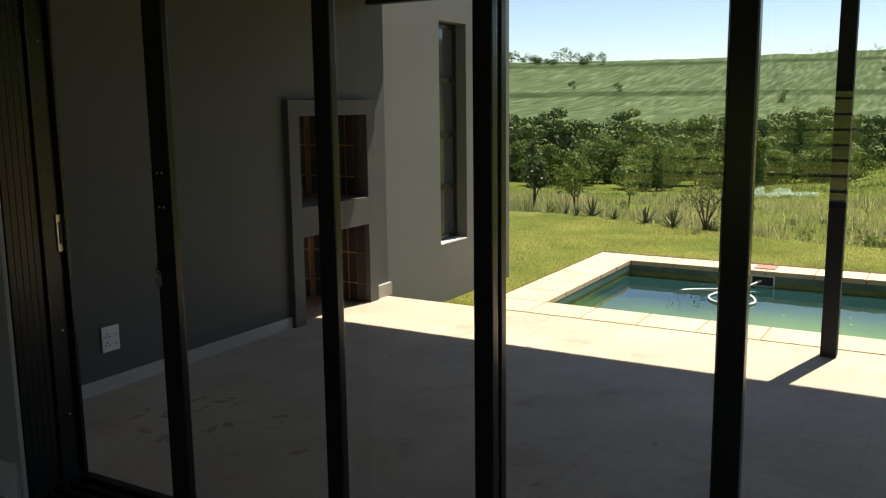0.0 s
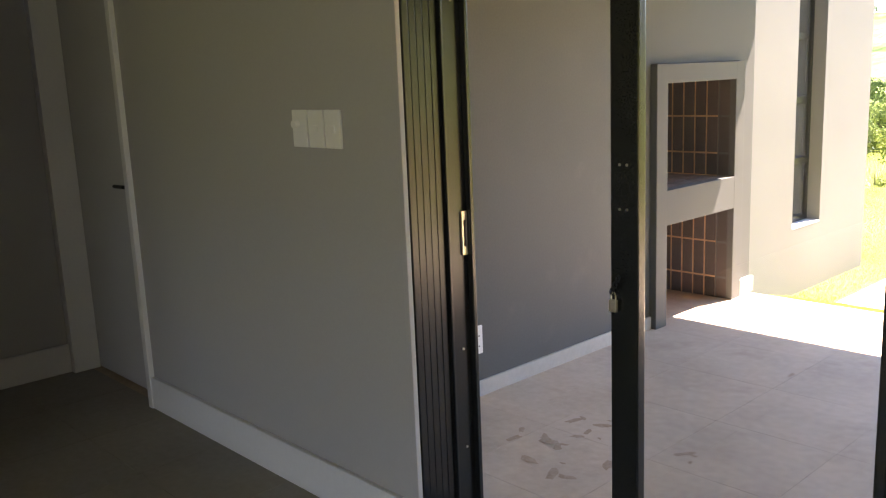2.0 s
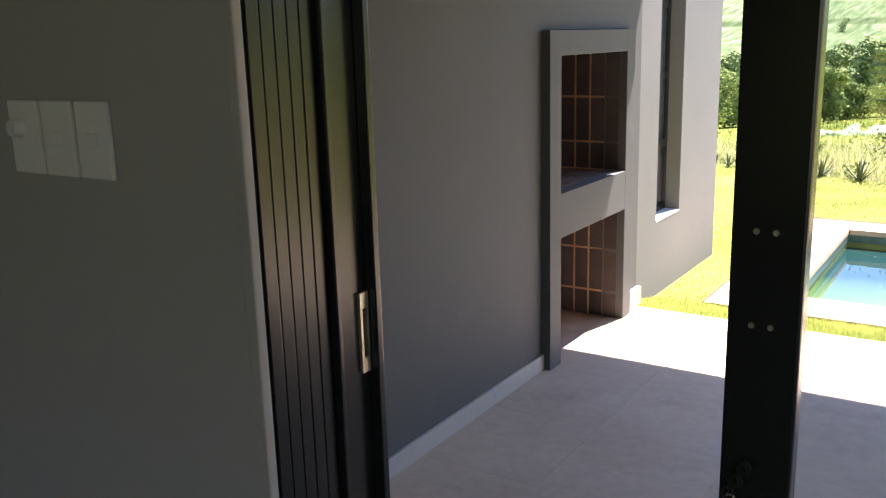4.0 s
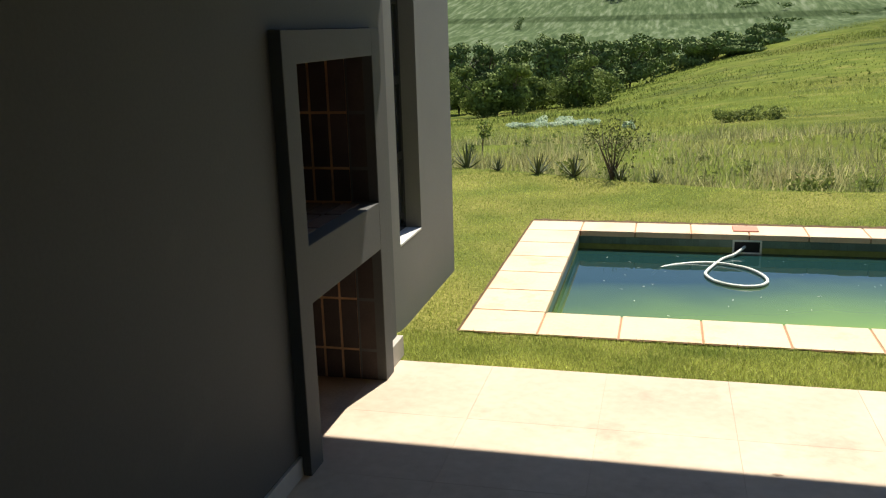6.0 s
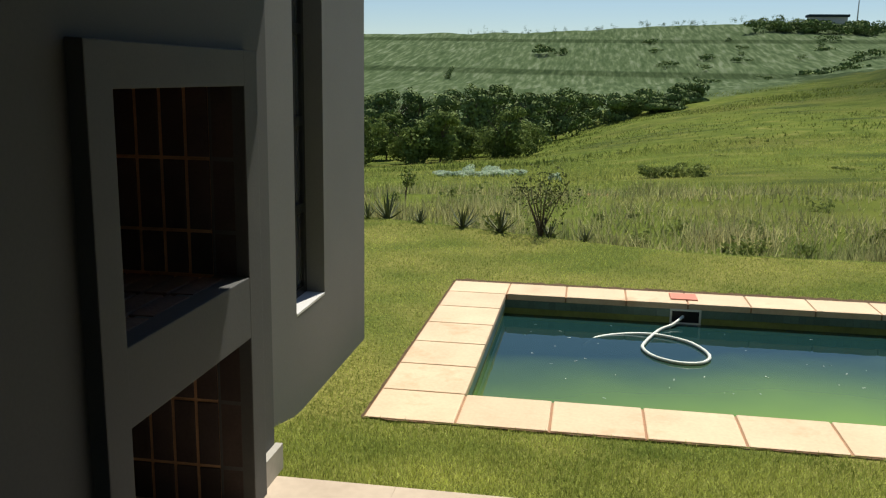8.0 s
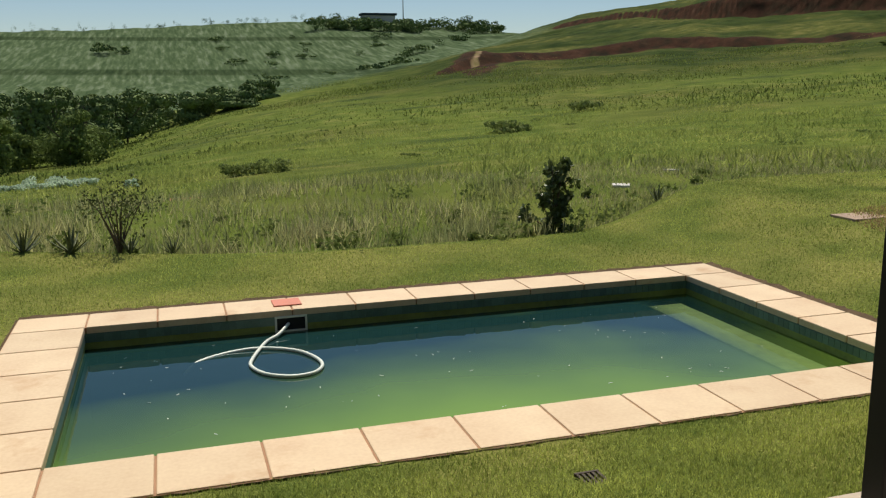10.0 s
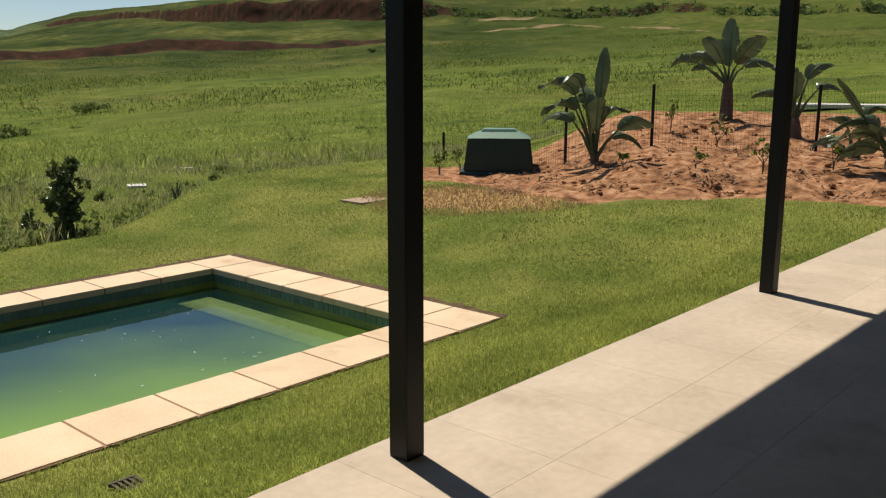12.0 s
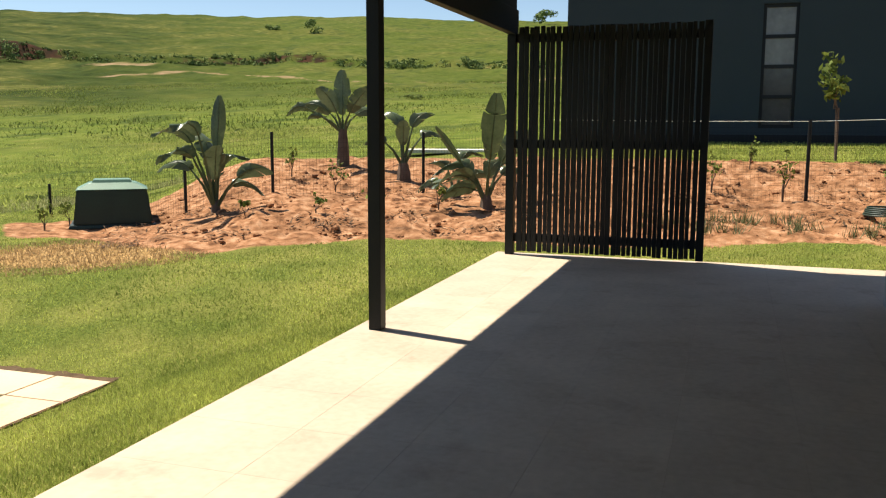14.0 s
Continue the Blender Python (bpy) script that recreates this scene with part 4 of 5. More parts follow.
for xa, ya, xb, yb, wide in ((ex0, ey0, ex1, ey0, 0.028), (ex1, ey0, ex1, ey1, 0.07), (ex1, ey1, ex0, ey1, 0.075), (ex0, ey1, ex0, ey0, 0.012)):
    n = int(math.hypot(xb - xa, yb - ya) / 0.05)
    ox, oy = (yb - ya) / (n * 0.05), -(xb - xa) / (n * 0.05)
    rim = [wide * rng.uniform(0.5, 1.3) for k in range(n + 1)]
    for k in range(n):
        p = [(xa + (xb - xa) * t / n, ya + (yb - ya) * t / n) for t in (k, k + 1)]
        q = [(a + ox * w, b + oy * w) for (a, b), w in zip(p, rim[k:k + 2])]
        SE.append([(*p[0], -0.447), (*p[1], -0.447), (*q[1], gz(*q[1]) + 0.012), (*q[0], gz(*q[0]) + 0.012)])
tagged(tri_mesh("soil_edge", np.array(SE), mat("brown_edge_soil", (0.115, 0.078, 0.045), 0.95, 0.3, 9, 60, 0.5, depth=0.01, spec=0.1), True), "bare brown soil strip along the pool coping", "soil", kind="stuff")
# long grass past the lawn
lx, ly = scatter(150000, -16, 14, 14.2, 24, lambda x, y: (y > lawn_edge(x) + 0.1 + 0.25 * rng.random(len(x))) & (rng.random(len(x)) < np.exp(-(y - lawn_edge(x)) / 5.0)) & (soil_at(x, y) < 0.3))
cl = np.array([noise.noise((a * 0.7, b * 0.7, 3.0)) for a, b in zip(lx, ly)])
k = rng.random(len(lx)) < 0.35 + 0.9 * cl + 0.25
lx, ly, cl = lx[k], ly[k], cl[k]
tagged(blades("tall_grass", lx, ly, np.clip(0.24 + 0.30 * cl, 0.1, 0.6) * (0.45 + 0.55 * sstep(3.5, 0.5, lx)), 0.018, 0.6, M_TALL), "tall seeding wild grass beyond the lawn", "grass", kind="stuff")


def polar(n, a0, a1, r0, r1):
    az = np.radians(rng.uniform(a0, a1, n))
    r = np.sqrt(rng.uniform(r0 * r0, r1 * r1, n))
    return HUB[0] + r * np.sin(az), HUB[1] + r * np.cos(az)


mx_, my_ = polar(80000, -26, 78, 17, 62)
k = (my_ > lawn_edge(mx_) + 2) & (soil_at(mx_, my_) < 0.2) & ~((mx_ > 11) & (my_ < 12))
mx_, my_ = mx_[k], my_[k]
cl = np.array([noise.noise((a * 0.16, b * 0.16, 8.0)) for a, b in zip(mx_, my_)])
tagged(blades("meadow_grass", mx_, my_, np.clip(0.17 + 0.32 * cl, 0.06, 0.5), 0.05, 1.1, M_MEADOW_BLADE), "rough wild meadow grass", "grass", kind="stuff")
mx_, my_ = polar(130000, -24, 80, 55, 175)
cl = np.array([noise.noise((a * 0.06, b * 0.06, 2.0)) for a, b in zip(mx_, my_)])
k = rng.random(len(mx_)) < 0.55 + 0.9 * cl
mx_, my_, cl = mx_[k], my_[k], cl[k]
tagged(blades("meadow_grass", mx_, my_, np.clip(0.25 + 0.4 * cl, 0.1, 0.7), 0.12, 1.0, M_UPLAND_BLADE, z=None), "rough wild meadow grass", "grass", kind="stuff")


def leaf_cloud(c, rad, n, size, squash=0.75, wrap=0.0):
    """Quads scattered over lumps that make up a crown; wrap lays them along the lumps."""
    c = np.array(c)
    lumps = rng.normal(0, 1, (max(6, n // (170 if wrap else 60)), 3))
    lumps = lumps / np.linalg.norm(lumps, axis=1)[:, None] * rng.uniform(0.35, 0.85, (len(lumps), 1))
    which = rng.integers(0, len(lumps), n)
    d = rng.normal(0, 1, (n, 3)); d /= np.linalg.norm(d, axis=1)[:, None]
    p = c + (lumps[which] + d * rng.uniform(0.33 if wrap else 0.22, 0.42, (n, 1))) * np.array([rad, rad, rad * squash])
    u = rng.normal(0, 1, (n, 3))
    if wrap:
        u = np.cross(d, u) + (1 - wrap) * rng.normal(0, 1, (n, 3))
    u /= np.linalg.norm(u, axis=1)[:, None]
    v = np.cross(u, d + (1 - wrap) * rng.normal(0, 1, (n, 3)) if wrap else rng.normal(0, 1, (n, 3))); v /= np.linalg.norm(v, axis=1)[:, None]
    s = size * rng.uniform(0.6, 1.3, (n, 1))
    return np.stack([p - u * s, p + v * s * 0.55, p + u * s, p - v * s * 0.55], 1)


def shrub(name, x, y, h, spread, leaves, size, label, material=None, bare=0.25, group="", category="shrub", stems=4):
    z = gz(x, y)
    ob = empty(name, label, category, group, (x, y, z))
    bm = bmesh.new()
    tips = []
    for k in range(stems):
        a = rng.uniform(0, 6.283)
        tip = Vector((math.cos(a) * spread * rng.uniform(0.2, 0.8), math.sin(a) * spread * rng.uniform(0.2, 0.8), h * rng.uniform(0.6, 0.95)))
        mid = tip * 0.5 + Vector((rng.normal() * 0.05, rng.normal() * 0.05, h * 0.12))
        tube(bm, [(0, 0, -0.03), (tip.x * 0.15, tip.y * 0.15, h * bare * 0.8), mid, tip], [0.010 * h + 0.004, 0.008 * h + 0.003, 0.005 * h + 0.002, 0.002], 6)
        tips += [mid, tip, (mid + tip) / 2]
    if bare < 0.1:
        tips += [t * 0.45 for t in tips[::2]] + [t * 0.25 for t in tips[::3]]
    part("trunk", bm, M_BARK, ob)
    V = [leaf_cloud((t.x, t.y, max(t.z, h * bare + 0.1)), spread * 0.5, leaves // len(tips), size, 1.0) for t in tips]
    crown = tri_mesh("crown", np.concatenate(V), material or M_LEAF, True)
    crown.parent = ob
    return ob


def strelitzia(az, dist, leaves, seed, trunk=0.0, girth=0.08):
    """Wild banana: stalks with big torn paddle leaves, each (lean, stalk, length, half width, droop)."""
    r = random.Random(seed)
    x, y = at_az(az, dist)
    ob = empty("wild_banana", "wild banana plant with big torn green paddle leaves", "plant", "wild bananas in the soil bed", (x, y, gz(x, y) - 0.02))
    bm = bmesh.new()
    top = max(trunk, 0.2)
    tube(bm, [(0, 0, -0.05), (0.01, 0, top * 0.5), (0.02, 0.01, top)], [girth, girth * 0.85, girth * 0.6], 9)
    part("trunk", bm, M_BARK, ob)
    across = Vector((math.cos(radians(az)), -math.sin(radians(az)), 0))
    along = Vector((math.sin(radians(az)), math.cos(radians(az)), 0))
    for lean, stalk, ln, wd, droop in leaves:
        droop = droop * 1.3 if droop > 0.3 else droop
        tilt, deep = radians(lean + r.uniform(-3, 3)), r.uniform(-0.28, 0.28)
        d = (across * math.sin(tilt) + along * deep + Vector((0, 0, 1)) * math.cos(tilt)).normalized()
        p0 = Vector((d.x * 0.05, d.y * 0.05, trunk * 0.95))
        p1 = Vector((0, 0, trunk)) + d * stalk
        bm = bmesh.new()
        tube(bm, [p0, (p0 + p1) / 2 + Vector((0, 0, 0.05)), p1], [0.03, 0.02, 0.012], 6)
        st = part("stalk", bm, M_BANANA, ob)
        flat = (d.cross(along)).normalized()
        side_v = (Matrix.Rotation(r.uniform(-0.5, 0.5), 3, d) @ flat).normalized()
        horiz = Vector((d.x, d.y, 0)).normalized()
        steps = 22
        mids, dirs, pos, dr = [], [], p1.copy(), d.copy()
        for i in range(steps + 1):
            mids.append(pos.copy()); dirs.append(dr.copy())
            dr = (dr + (Vector((0, 0, -1)) * 0.9 + horiz * 0.35) * droop / steps).normalized()
            pos = pos + dr * ln / steps
        bm = bmesh.new()
        tube(bm, mids[::3] + [mids[-1]], [0.011 - 0.001 * i for i in range(len(mids[::3]) + 1)], 5)
        for s in (-1, 1):
            left, fold = 0, 0.3
            for i in range(steps):
                if left == 0:
                    left, fold, cut = r.choice((2, 3, 4, 6)), r.uniform(0.05, 0.5), r.uniform(0.86, 1.0)
                left -= 1
                q = []
                for j, k in ((i, 0), (i + 1, 1)):
                    t = j / steps
                    w = wd * max(0.06, math.sin(math.pi * min(1, t * 0.92 + 0.06))) ** 0.55 * cut
                    nrm = side_v.cross(dirs[j]).normalized()
                    sag = Vector((0, 0, -1)) * w * 0.25 * abs(dirs[j].x + dirs[j].y)
                    e1 = mids[j] + side_v * w * 0.5 * s * math.cos(fold * 0.5) + nrm * w * 0.5 * math.sin(fold * 0.5)
                    e2 = mids[j] + side_v * w * s * math.cos(fold) + nrm * w * math.sin(fold) + sag + dirs[j] * w * 0.3 * (0.9 if left == 0 and k else 1)
                    q.append([bm.verts.new(v) for v in (mids[j], e1, e2)])
                bm.faces.new((q[0][0], q[0][1], q[1][1], q[1][0]))
                bm.faces.new((q[0][1], q[0][2], q[1][2], q[1][1]))
        bmesh.ops.remove_doubles(bm, verts=list(bm.verts), dist=0.0015)
        part("leaf", bm, M_BANANA, st, smooth=True)
    return ob


def aloe(x, y, s, seed, stiff=0.6):
    r = random.Random(seed)
    ob = empty("aloe", "spiky aloe rosette at the lawn edge", "plant", "aloes along the lawn edge", (x, y, gz(x, y)))
    for k in range(13):
        a, t = k * 2.4 + r.uniform(-0.2, 0.2), r.uniform(0.25, 1.2)
        bm = bmesh.new()
        d = Vector((math.cos(a), math.sin(a), 0))
        L = s * r.uniform(0.75, 1.1)
        sd = Vector((-d.y, d.x, 0))
        rows = []
        for i in range(5):
            u = i / 4
            c = d * math.sin(t) * L * u + Vector((0, 0, 1)) * L * (math.cos(t) * u + stiff * 0.25 * u * u * math.sin(t))
            w = s * 0.075 * (1 - u) ** 0.7 + 0.002
            rows.append([bm.verts.new(c - sd * w), bm.verts.new(c + Vector((0, 0, -w * 0.8))), bm.verts.new(c + sd * w), bm.verts.new(c + Vector((0, 0, -w * 0.2)))])
        for q0, q1 in zip(rows, rows[1:]):
            for j in range(4):
                bm.faces.new((q0[j], q0[(j + 1) % 4], q1[(j + 1) % 4], q1[j]))
        part("leaf", bm, M_ALOE, ob, smooth=True)


def at_az(az, r, c=(-3.1, 5.0)):
    return c[0] + r * math.sin(radians(az)), c[1] + r * math.cos(radians(az))


strelitzia(57.2, 12.6, [(5, 0.72, 0.80, 0.11, 0.05), (-9, 1.0, 0.55, 0.17, 2.2), (-16, 0.92, 0.6, 0.16, 1.9), (-20, 0.72, 0.55, 0.17, 2.4), (-33, 0.6, 0.55, 0.14, 1.6), (-6, 0.6, 0.55, 0.18, 1.0), (4, 0.36, 0.5, 0.18, 0.5), (10, 0.55, 0.45, 0.17, 2.2), (36, 0.52, 0.5, 0.15, 1.0), (42, 0.36, 0.55, 0.14, 2.2)], 3, 0.12, 0.075)
strelitzia(65.3, 15.6, [(-36, 0.36, 0.66, 0.18, 1.1), (-20, 0.32, 0.55, 0.17, 0.6), (3, 0.25, 0.78, 0.18, 0.05), (25, 0.32, 0.62, 0.18, 0.5), (44, 0.36, 0.6, 0.17, 1.3), (-58, 0.42, 0.24, 0.08, 0.9), (-62, 0.75, 0.34, 0.13, 1.6)], 8, 0.66, 0.12)
strelitzia(69.2, 14.6, [(-6, 0.62, 0.42, 0.15, 1.5), (14, 0.62, 0.46, 0.15, 1.3), (-40, 0.45, 0.36, 0.13, 1.4), (36, 0.55, 0.42, 0.16, 1.7), (2, 0.3, 0.42, 0.14, 0.4)], 12, 0.3, 0.13)
strelitzia(72.6, 13.0, [(12, 0.6, 0.36, 0.14, 2.2), (-14, 0.45, 0.34, 0.13, 1.8), (36, 0.4, 0.34, 0.13, 1.4), (-46, 0.35, 0.36, 0.13, 1.8)], 21)
strelitzia(74.6, 12.2, [(8, 0.55, 0.92, 0.18, 0.05), (-36, 0.62, 0.60, 0.06, 0.0), (24, 0.55, 0.62, 0.19, 0.6), (-30, 0.42, 0.62, 0.2, 2.0), (-42, 0.3, 0.6, 0.19, 1.7), (-56, 0.2, 0.52, 0.17, 1.4), (34, 0.4, 0.5, 0.16, 1.8), (10, 0.3, 0.46, 0.17, 1.6)], 31, 0.15, 0.1)
for i, (x, y, s) in enumerate(((-5.95, 15.85, 0.42), (-6.2, 15.75, 0.26), (-6.45, 15.9, 0.24), (-5.45, 15.55, 0.22), (-4.85, 15.3, 0.36), (-4.35, 15.1, 0.38), (-3.75, 14.98, 0.26), (-3.3, 14.85, 0.22), (-7.0, 16.4, 0.4), (-7.6, 16.9, 0.35), (3.35, 16.0, 0.3), (-8.3, 17.0, 0.38))):
    aloe(x, y, s * 0.85, 40 + i)
gs = empty("shrub", "small dark glossy-leaved shrub at the lawn edge", "shrub", at=(1.2, 14.82, gz(1.2, 14.82)))
bm = bmesh.new()
CL = [(0.0, 0.02, 0.12, 0.16), (0.05, 0.0, 0.32, 0.21), (0.03, 0.03, 0.50, 0.20), (0.08, 0.0, 0.68, 0.19), (-0.02, 0.02, 0.84, 0.15), (0.12, 0.04, 0.90, 0.11), (-0.30, 0.0, 0.12, 0.15), (-0.34, 0.05, 0.32, 0.13), (-0.18, -0.03, 0.46, 0.09), (0.16, 0.0, 0.5, 0.10)]
for cx_, cy_, cz_, cr_ in CL:
    tube(bm, [(0, 0, -0.03), (cx_ * 0.35, cy_ * 0.35, cz_ * 0.5), (cx_, cy_, cz_)], [0.016, 0.010, 0.004], 6)
part("trunk", bm, M_BARK, gs)
cr = tri_mesh("crown", np.concatenate([leaf_cloud((a, b, c), r * 1.12, int(1050 * r), 0.042, 1.0) for a, b, c, r in CL]), M_LEAF, True)
cr.parent = gs
shrub("thorn_bush", -3.85, 15.05, 0.9, 0.6, 900, 0.02, "sparse feathery thorn bush at the lawn edge", M_THORN, 0.2, stems=10)
shrub("young_tree", -8.15, 18.3, 1.45, 0.42, 900, 0.05, "young round-leaved tree beyond the lawn", bare=0.2, category="tree", stems=5)
shrub("young_tree", -7.35, 18.6, 1.1, 0.5, 1300, 0.03, "young fine-leaved tree beyond the lawn", M_TREE, 0.3, category="tree", stems=5)
shrub("young_tree", -6.4, 19.1, 0.75, 0.26, 160, 0.035, "thin young tree beyond the lawn", M_TREE, 0.4, category="tree", stems=3)
shrub("young_tree", *at_az(95.8, 15.2), 1.75, 0.42, 170, 0.07, "thin young tree beside the neighbour's fence", M_TREE, 0.6, category="tree", stems=3)
for i, (az, r, h) in enumerate(((93.0, 12.6, 0.75), (88.8, 12.9, 0.6), (76.5, 12.4, 1.0), (67.5, 12.0, 0.5), (62.0, 14.8, 0.5), (71.5, 12.2, 0.45), (91.0, 14.0, 0.5), (98.6, 13.2, 0.5), (63.5, 12.0, 0.3), (59.0, 12.0, 0.25), (64.8, 13.6, 0.55), (47.2, 13.2, 0.45), (48.6, 14.0, 0.35))):
    shrub("sapling", *at_az(az, r), h, 0.2 * h + 0.04, 54, 0.034, "sparse little garden plant in the soil", M_TREE, 0.3, "saplings in the bed", "plant", 3)
for i in range(26):
    az, r = rng.uniform(84, 99), rng.uniform(11.0, 11.7)
    x, y = at_az(az, r)
    bx_, by_ = x + rng.normal(0, 0.05, 26), y + rng.normal(0, 0.05, 26)
    tagged(blades("grass_tuft", bx_, by_, 0.2, 0.012, 0.6, M_ALOE), "small tuft of newly planted grass in the soil", "plant", "grass tufts in the soil bed")
# weeds among the long grass
WD = []
for i in range(50):
    x = rng.uniform(-7, 6)
    y = lawn_edge(np.array([x]))[0] + 0.15 + rng.random() ** 2 * 5
    rr_ = rng.uniform(0.10, 0.34)
    WD.append(leaf_cloud((x, y, gz(x, y) + rr_ * 0.35), rr_, 90, 0.035, 0.6))
tagged(tri_mesh("weeds", np.concatenate(WD), M_TALLWEED, True), "low leafy weeds among the long grass", "weeds", kind="stuff")
WD = []
for i in range(45):
    x, y = (float(v[0]) for v in polar(1, -22, 62, 22, 70))
    rr_ = rng.uniform(0.3, 0.9)
    WD.append(leaf_cloud((x, y, gz(x, y) + 0.02), rr_, 110, 0.055, 0.22))
tagged(tri_mesh("weeds", np.concatenate(WD), M_TALLWEED, True), "low leafy weeds in the meadow", "weeds", kind="stuff")
# clods on the bed
ball = bmesh.new()
bmesh.ops.create_icosphere(ball, subdivisions=1, radius=1.0)
BALL_V, BALL_F = np.array([v.co[:] for v in ball.verts]), [[v.index for v in f.verts] for f in ball.faces]
ball.free()
M_CLOD = mat("red_clod", (0.34, 0.17, 0.085), 0.95, 0.0, 5, 30, 0.5, other=(0.20, 0.095, 0.048), island=0.2, spec=0.1)
cv = []
for i in range(1500):
    az, r = rng.uniform(52, 99), rng.uniform(10.9, 15.2)
    x, y = at_az(az, r)
    if soil_at(np.array([x]), np.array([y]))[0] < 0.7:
        continue
    s = 0.008 + 0.05 * rng.random() ** 5
    o = BALL_V * (1 + rng.normal(0, 0.16, (len(BALL_V), 1))) * np.array([1.2, 1.0, 0.65]) * s + np.array([x, y, gz(x, y) + s * 0.12])
    cv += [o[f] for f in BALL_F]
tagged(tri_mesh("soil_clods", np.array(cv), M_CLOD), "loose red clods of soil on the bed", "soil", kind="stuff")
# dead leaves and twigs lying on the bed
lt = []
for i in range(3400):
    az, r = rng.uniform(50, 99), 11.0 + 3.2 * rng.random() ** 1.4
    if noise.noise((az * 0.32, r * 1.5, 5.0)) < 0.02:
        continue
    x, y = at_az(az, r)
    a, L, w = rng.uniform(0, 6.28), rng.uniform(0.02, 0.085), rng.uniform(0.005, 0.018)
    c = np.array([x, y, gz(x, y) + 0.035])
    u, v = np.array([math.cos(a), math.sin(a), rng.uniform(-0.4, 0.4)]) * L, np.array([-math.sin(a), math.cos(a), 0]) * w
    lt.append([c - u, c + v, c + u, c - v])
tagged(tri_mesh("leaf_litter", np.array(lt), mat("dead_leaf", (0.12, 0.075, 0.045), 0.9, 0.3, 9, 60, 0, island=0.4, spec=0.1), True), "dark dead leaves and twigs strewn on the soil", "litter", kind="stuff")

# green cover box
bxx, byy = 7.75, 13.75
box = empty("utility_box", "dark green plastic cover box with a paler hipped lid", "box", at=(bxx, byy, gz(bxx, byy) - 0.01))
box.rotation_euler, box.scale = (0, 0, radians(-52 + 90)), (0.94, 0.94, 0.92)


def frustum(w0, d0, z0, w1, d1, z1, bev=0.02):
    bm = bmesh.new()
    vs = [bm.verts.new((sx * w / 2, sy * d / 2, z)) for w, d, z in ((w0, d0, z0), (w1, d1, z1)) for sy in (-1, 1) for sx in (-1, 1)]
    for f in ((0, 2, 3, 1), (4, 5, 7, 6), (0, 1, 5, 4), (2, 6, 7, 3), (0, 4, 6, 2), (1, 3, 7, 5)):
        bm.faces.new([vs[i] for i in f])
    if bev:
        bmesh.ops.bevel(bm, geom=list(bm.edges), offset=bev, segments=2, affect="EDGES")
    return bm


part("body", frustum(0.90, 1.16, 0.05, 0.78, 1.02, 0.60), M_BOX, box)
part("flange", frustum(1.02, 1.30, 0.0, 0.98, 1.26, 0.05, 0.01), M_BOX, box)
lid = part("lid", frustum(0.84, 1.08, 0.59, 0.55, 0.66, 0.70), M_BOXLID, box, "paler green lid")
part("lid_cap", frustum(0.50, 0.60, 0.69, 0.44, 0.54, 0.745, 0.01), M_BOXLID, lid)
sx_, sy_ = 4.1, 12.95
tagged(part("paving_stone", boxes((-0.24, 0.24, -0.20, 0.20, -0.04, 0.012), bevel=0.008), M_STONE), "flat brown paving stone in the lawn", "stone")
bpy.data.objects["paving_stone"].location = (sx_, sy_, gz(sx_, sy_))
# fence
fence = empty("wire_fence", "low black wire mesh fence on thin posts", "fence")
FP = [at_az(a, r) for a, r in ((47.6, 15.8), (55.4, 13.6), (60.8, 13.5), (70.5, 13.5), (78.5, 12.8), (86.5, 12.6), (94.3, 12.6), (101, 12.8))]
WV = []
for i, (x, y) in enumerate(FP):
    z = gz(x, y)
    bm = bmesh.new()
    hgt = (1.1 if i > 3 else 0.95) if i else 0.5
    tube(bm, [(x, y, z - 0.05), (x, y, z + hgt)], 0.024, 8)
    part("fence_post", bm, M_STEEL, fence)
    if i:
        xp, yp = FP[i - 1]
        L = math.hypot(x - xp, y - yp)
        n = int(L / 0.05)
        for k in range(n):
            t = k / n
            ax, ay = xp + (x - xp) * t, yp + (y - yp) * t
            az_ = gz(ax, ay)
            hh = (1.06 if i > 4 else 0.9) if i > 1 else 0.45 + 0.45 * t
            w = 0.0009
            WV.append([(ax - w, ay + w, az_), (ax + w, ay - w, az_), (ax + w, ay - w, az_ + hh), (ax - w, ay + w, az_ + hh)])
        m = max(2, int(L / 0.5))
        for hz in np.arange(0.02, 1.05 if i > 4 else 0.9, 0.07):
            for k in range(m):
                a, b = k / m, (k + 1) / m
                pa = (xp + (x - xp) * a, yp + (y - yp) * a); pb = (xp + (x - xp) * b, yp + (y - yp) * b)
                za, zb = gz(*pa) + hz, gz(*pb) + hz
                WV.append([(*pa, za), (*pb, zb), (*pb, zb + 0.0022), (*pa, za + 0.0022)])
for (xa, ya), (xb, yb) in zip(FP[4:], FP[5:]):
    bm = bmesh.new()
    tube(bm, [(xa, ya, gz(xa, ya) + 1.08), (xb, yb, gz(xb, yb) + 1.08)], 0.004, 6)
    part("top_wire", bm, M_HOSE, fence, "pale plastic-coated top wire")
wm = tri_mesh("wire_mesh", np.array(WV), M_STEEL, True)
wm.parent = fence
# hose coil in the bed
bm = bmesh.new()
hx, hy = at_az(98.8, 12.0)
hz0 = gz(hx, hy)
tube(bm, [(hx + 0.28 * math.cos(a) * (1 - a * 0.006), hy + 0.28 * math.sin(a) * (1 - a * 0.006), hz0 + 0.03 + 0.0035 * a) for a in np.linspace(0, 31, 150)], 0.011, 6)
tagged(part("garden_hose", bm, M_BOX, smooth=True), "coiled dark green garden hose on the soil", "hose")

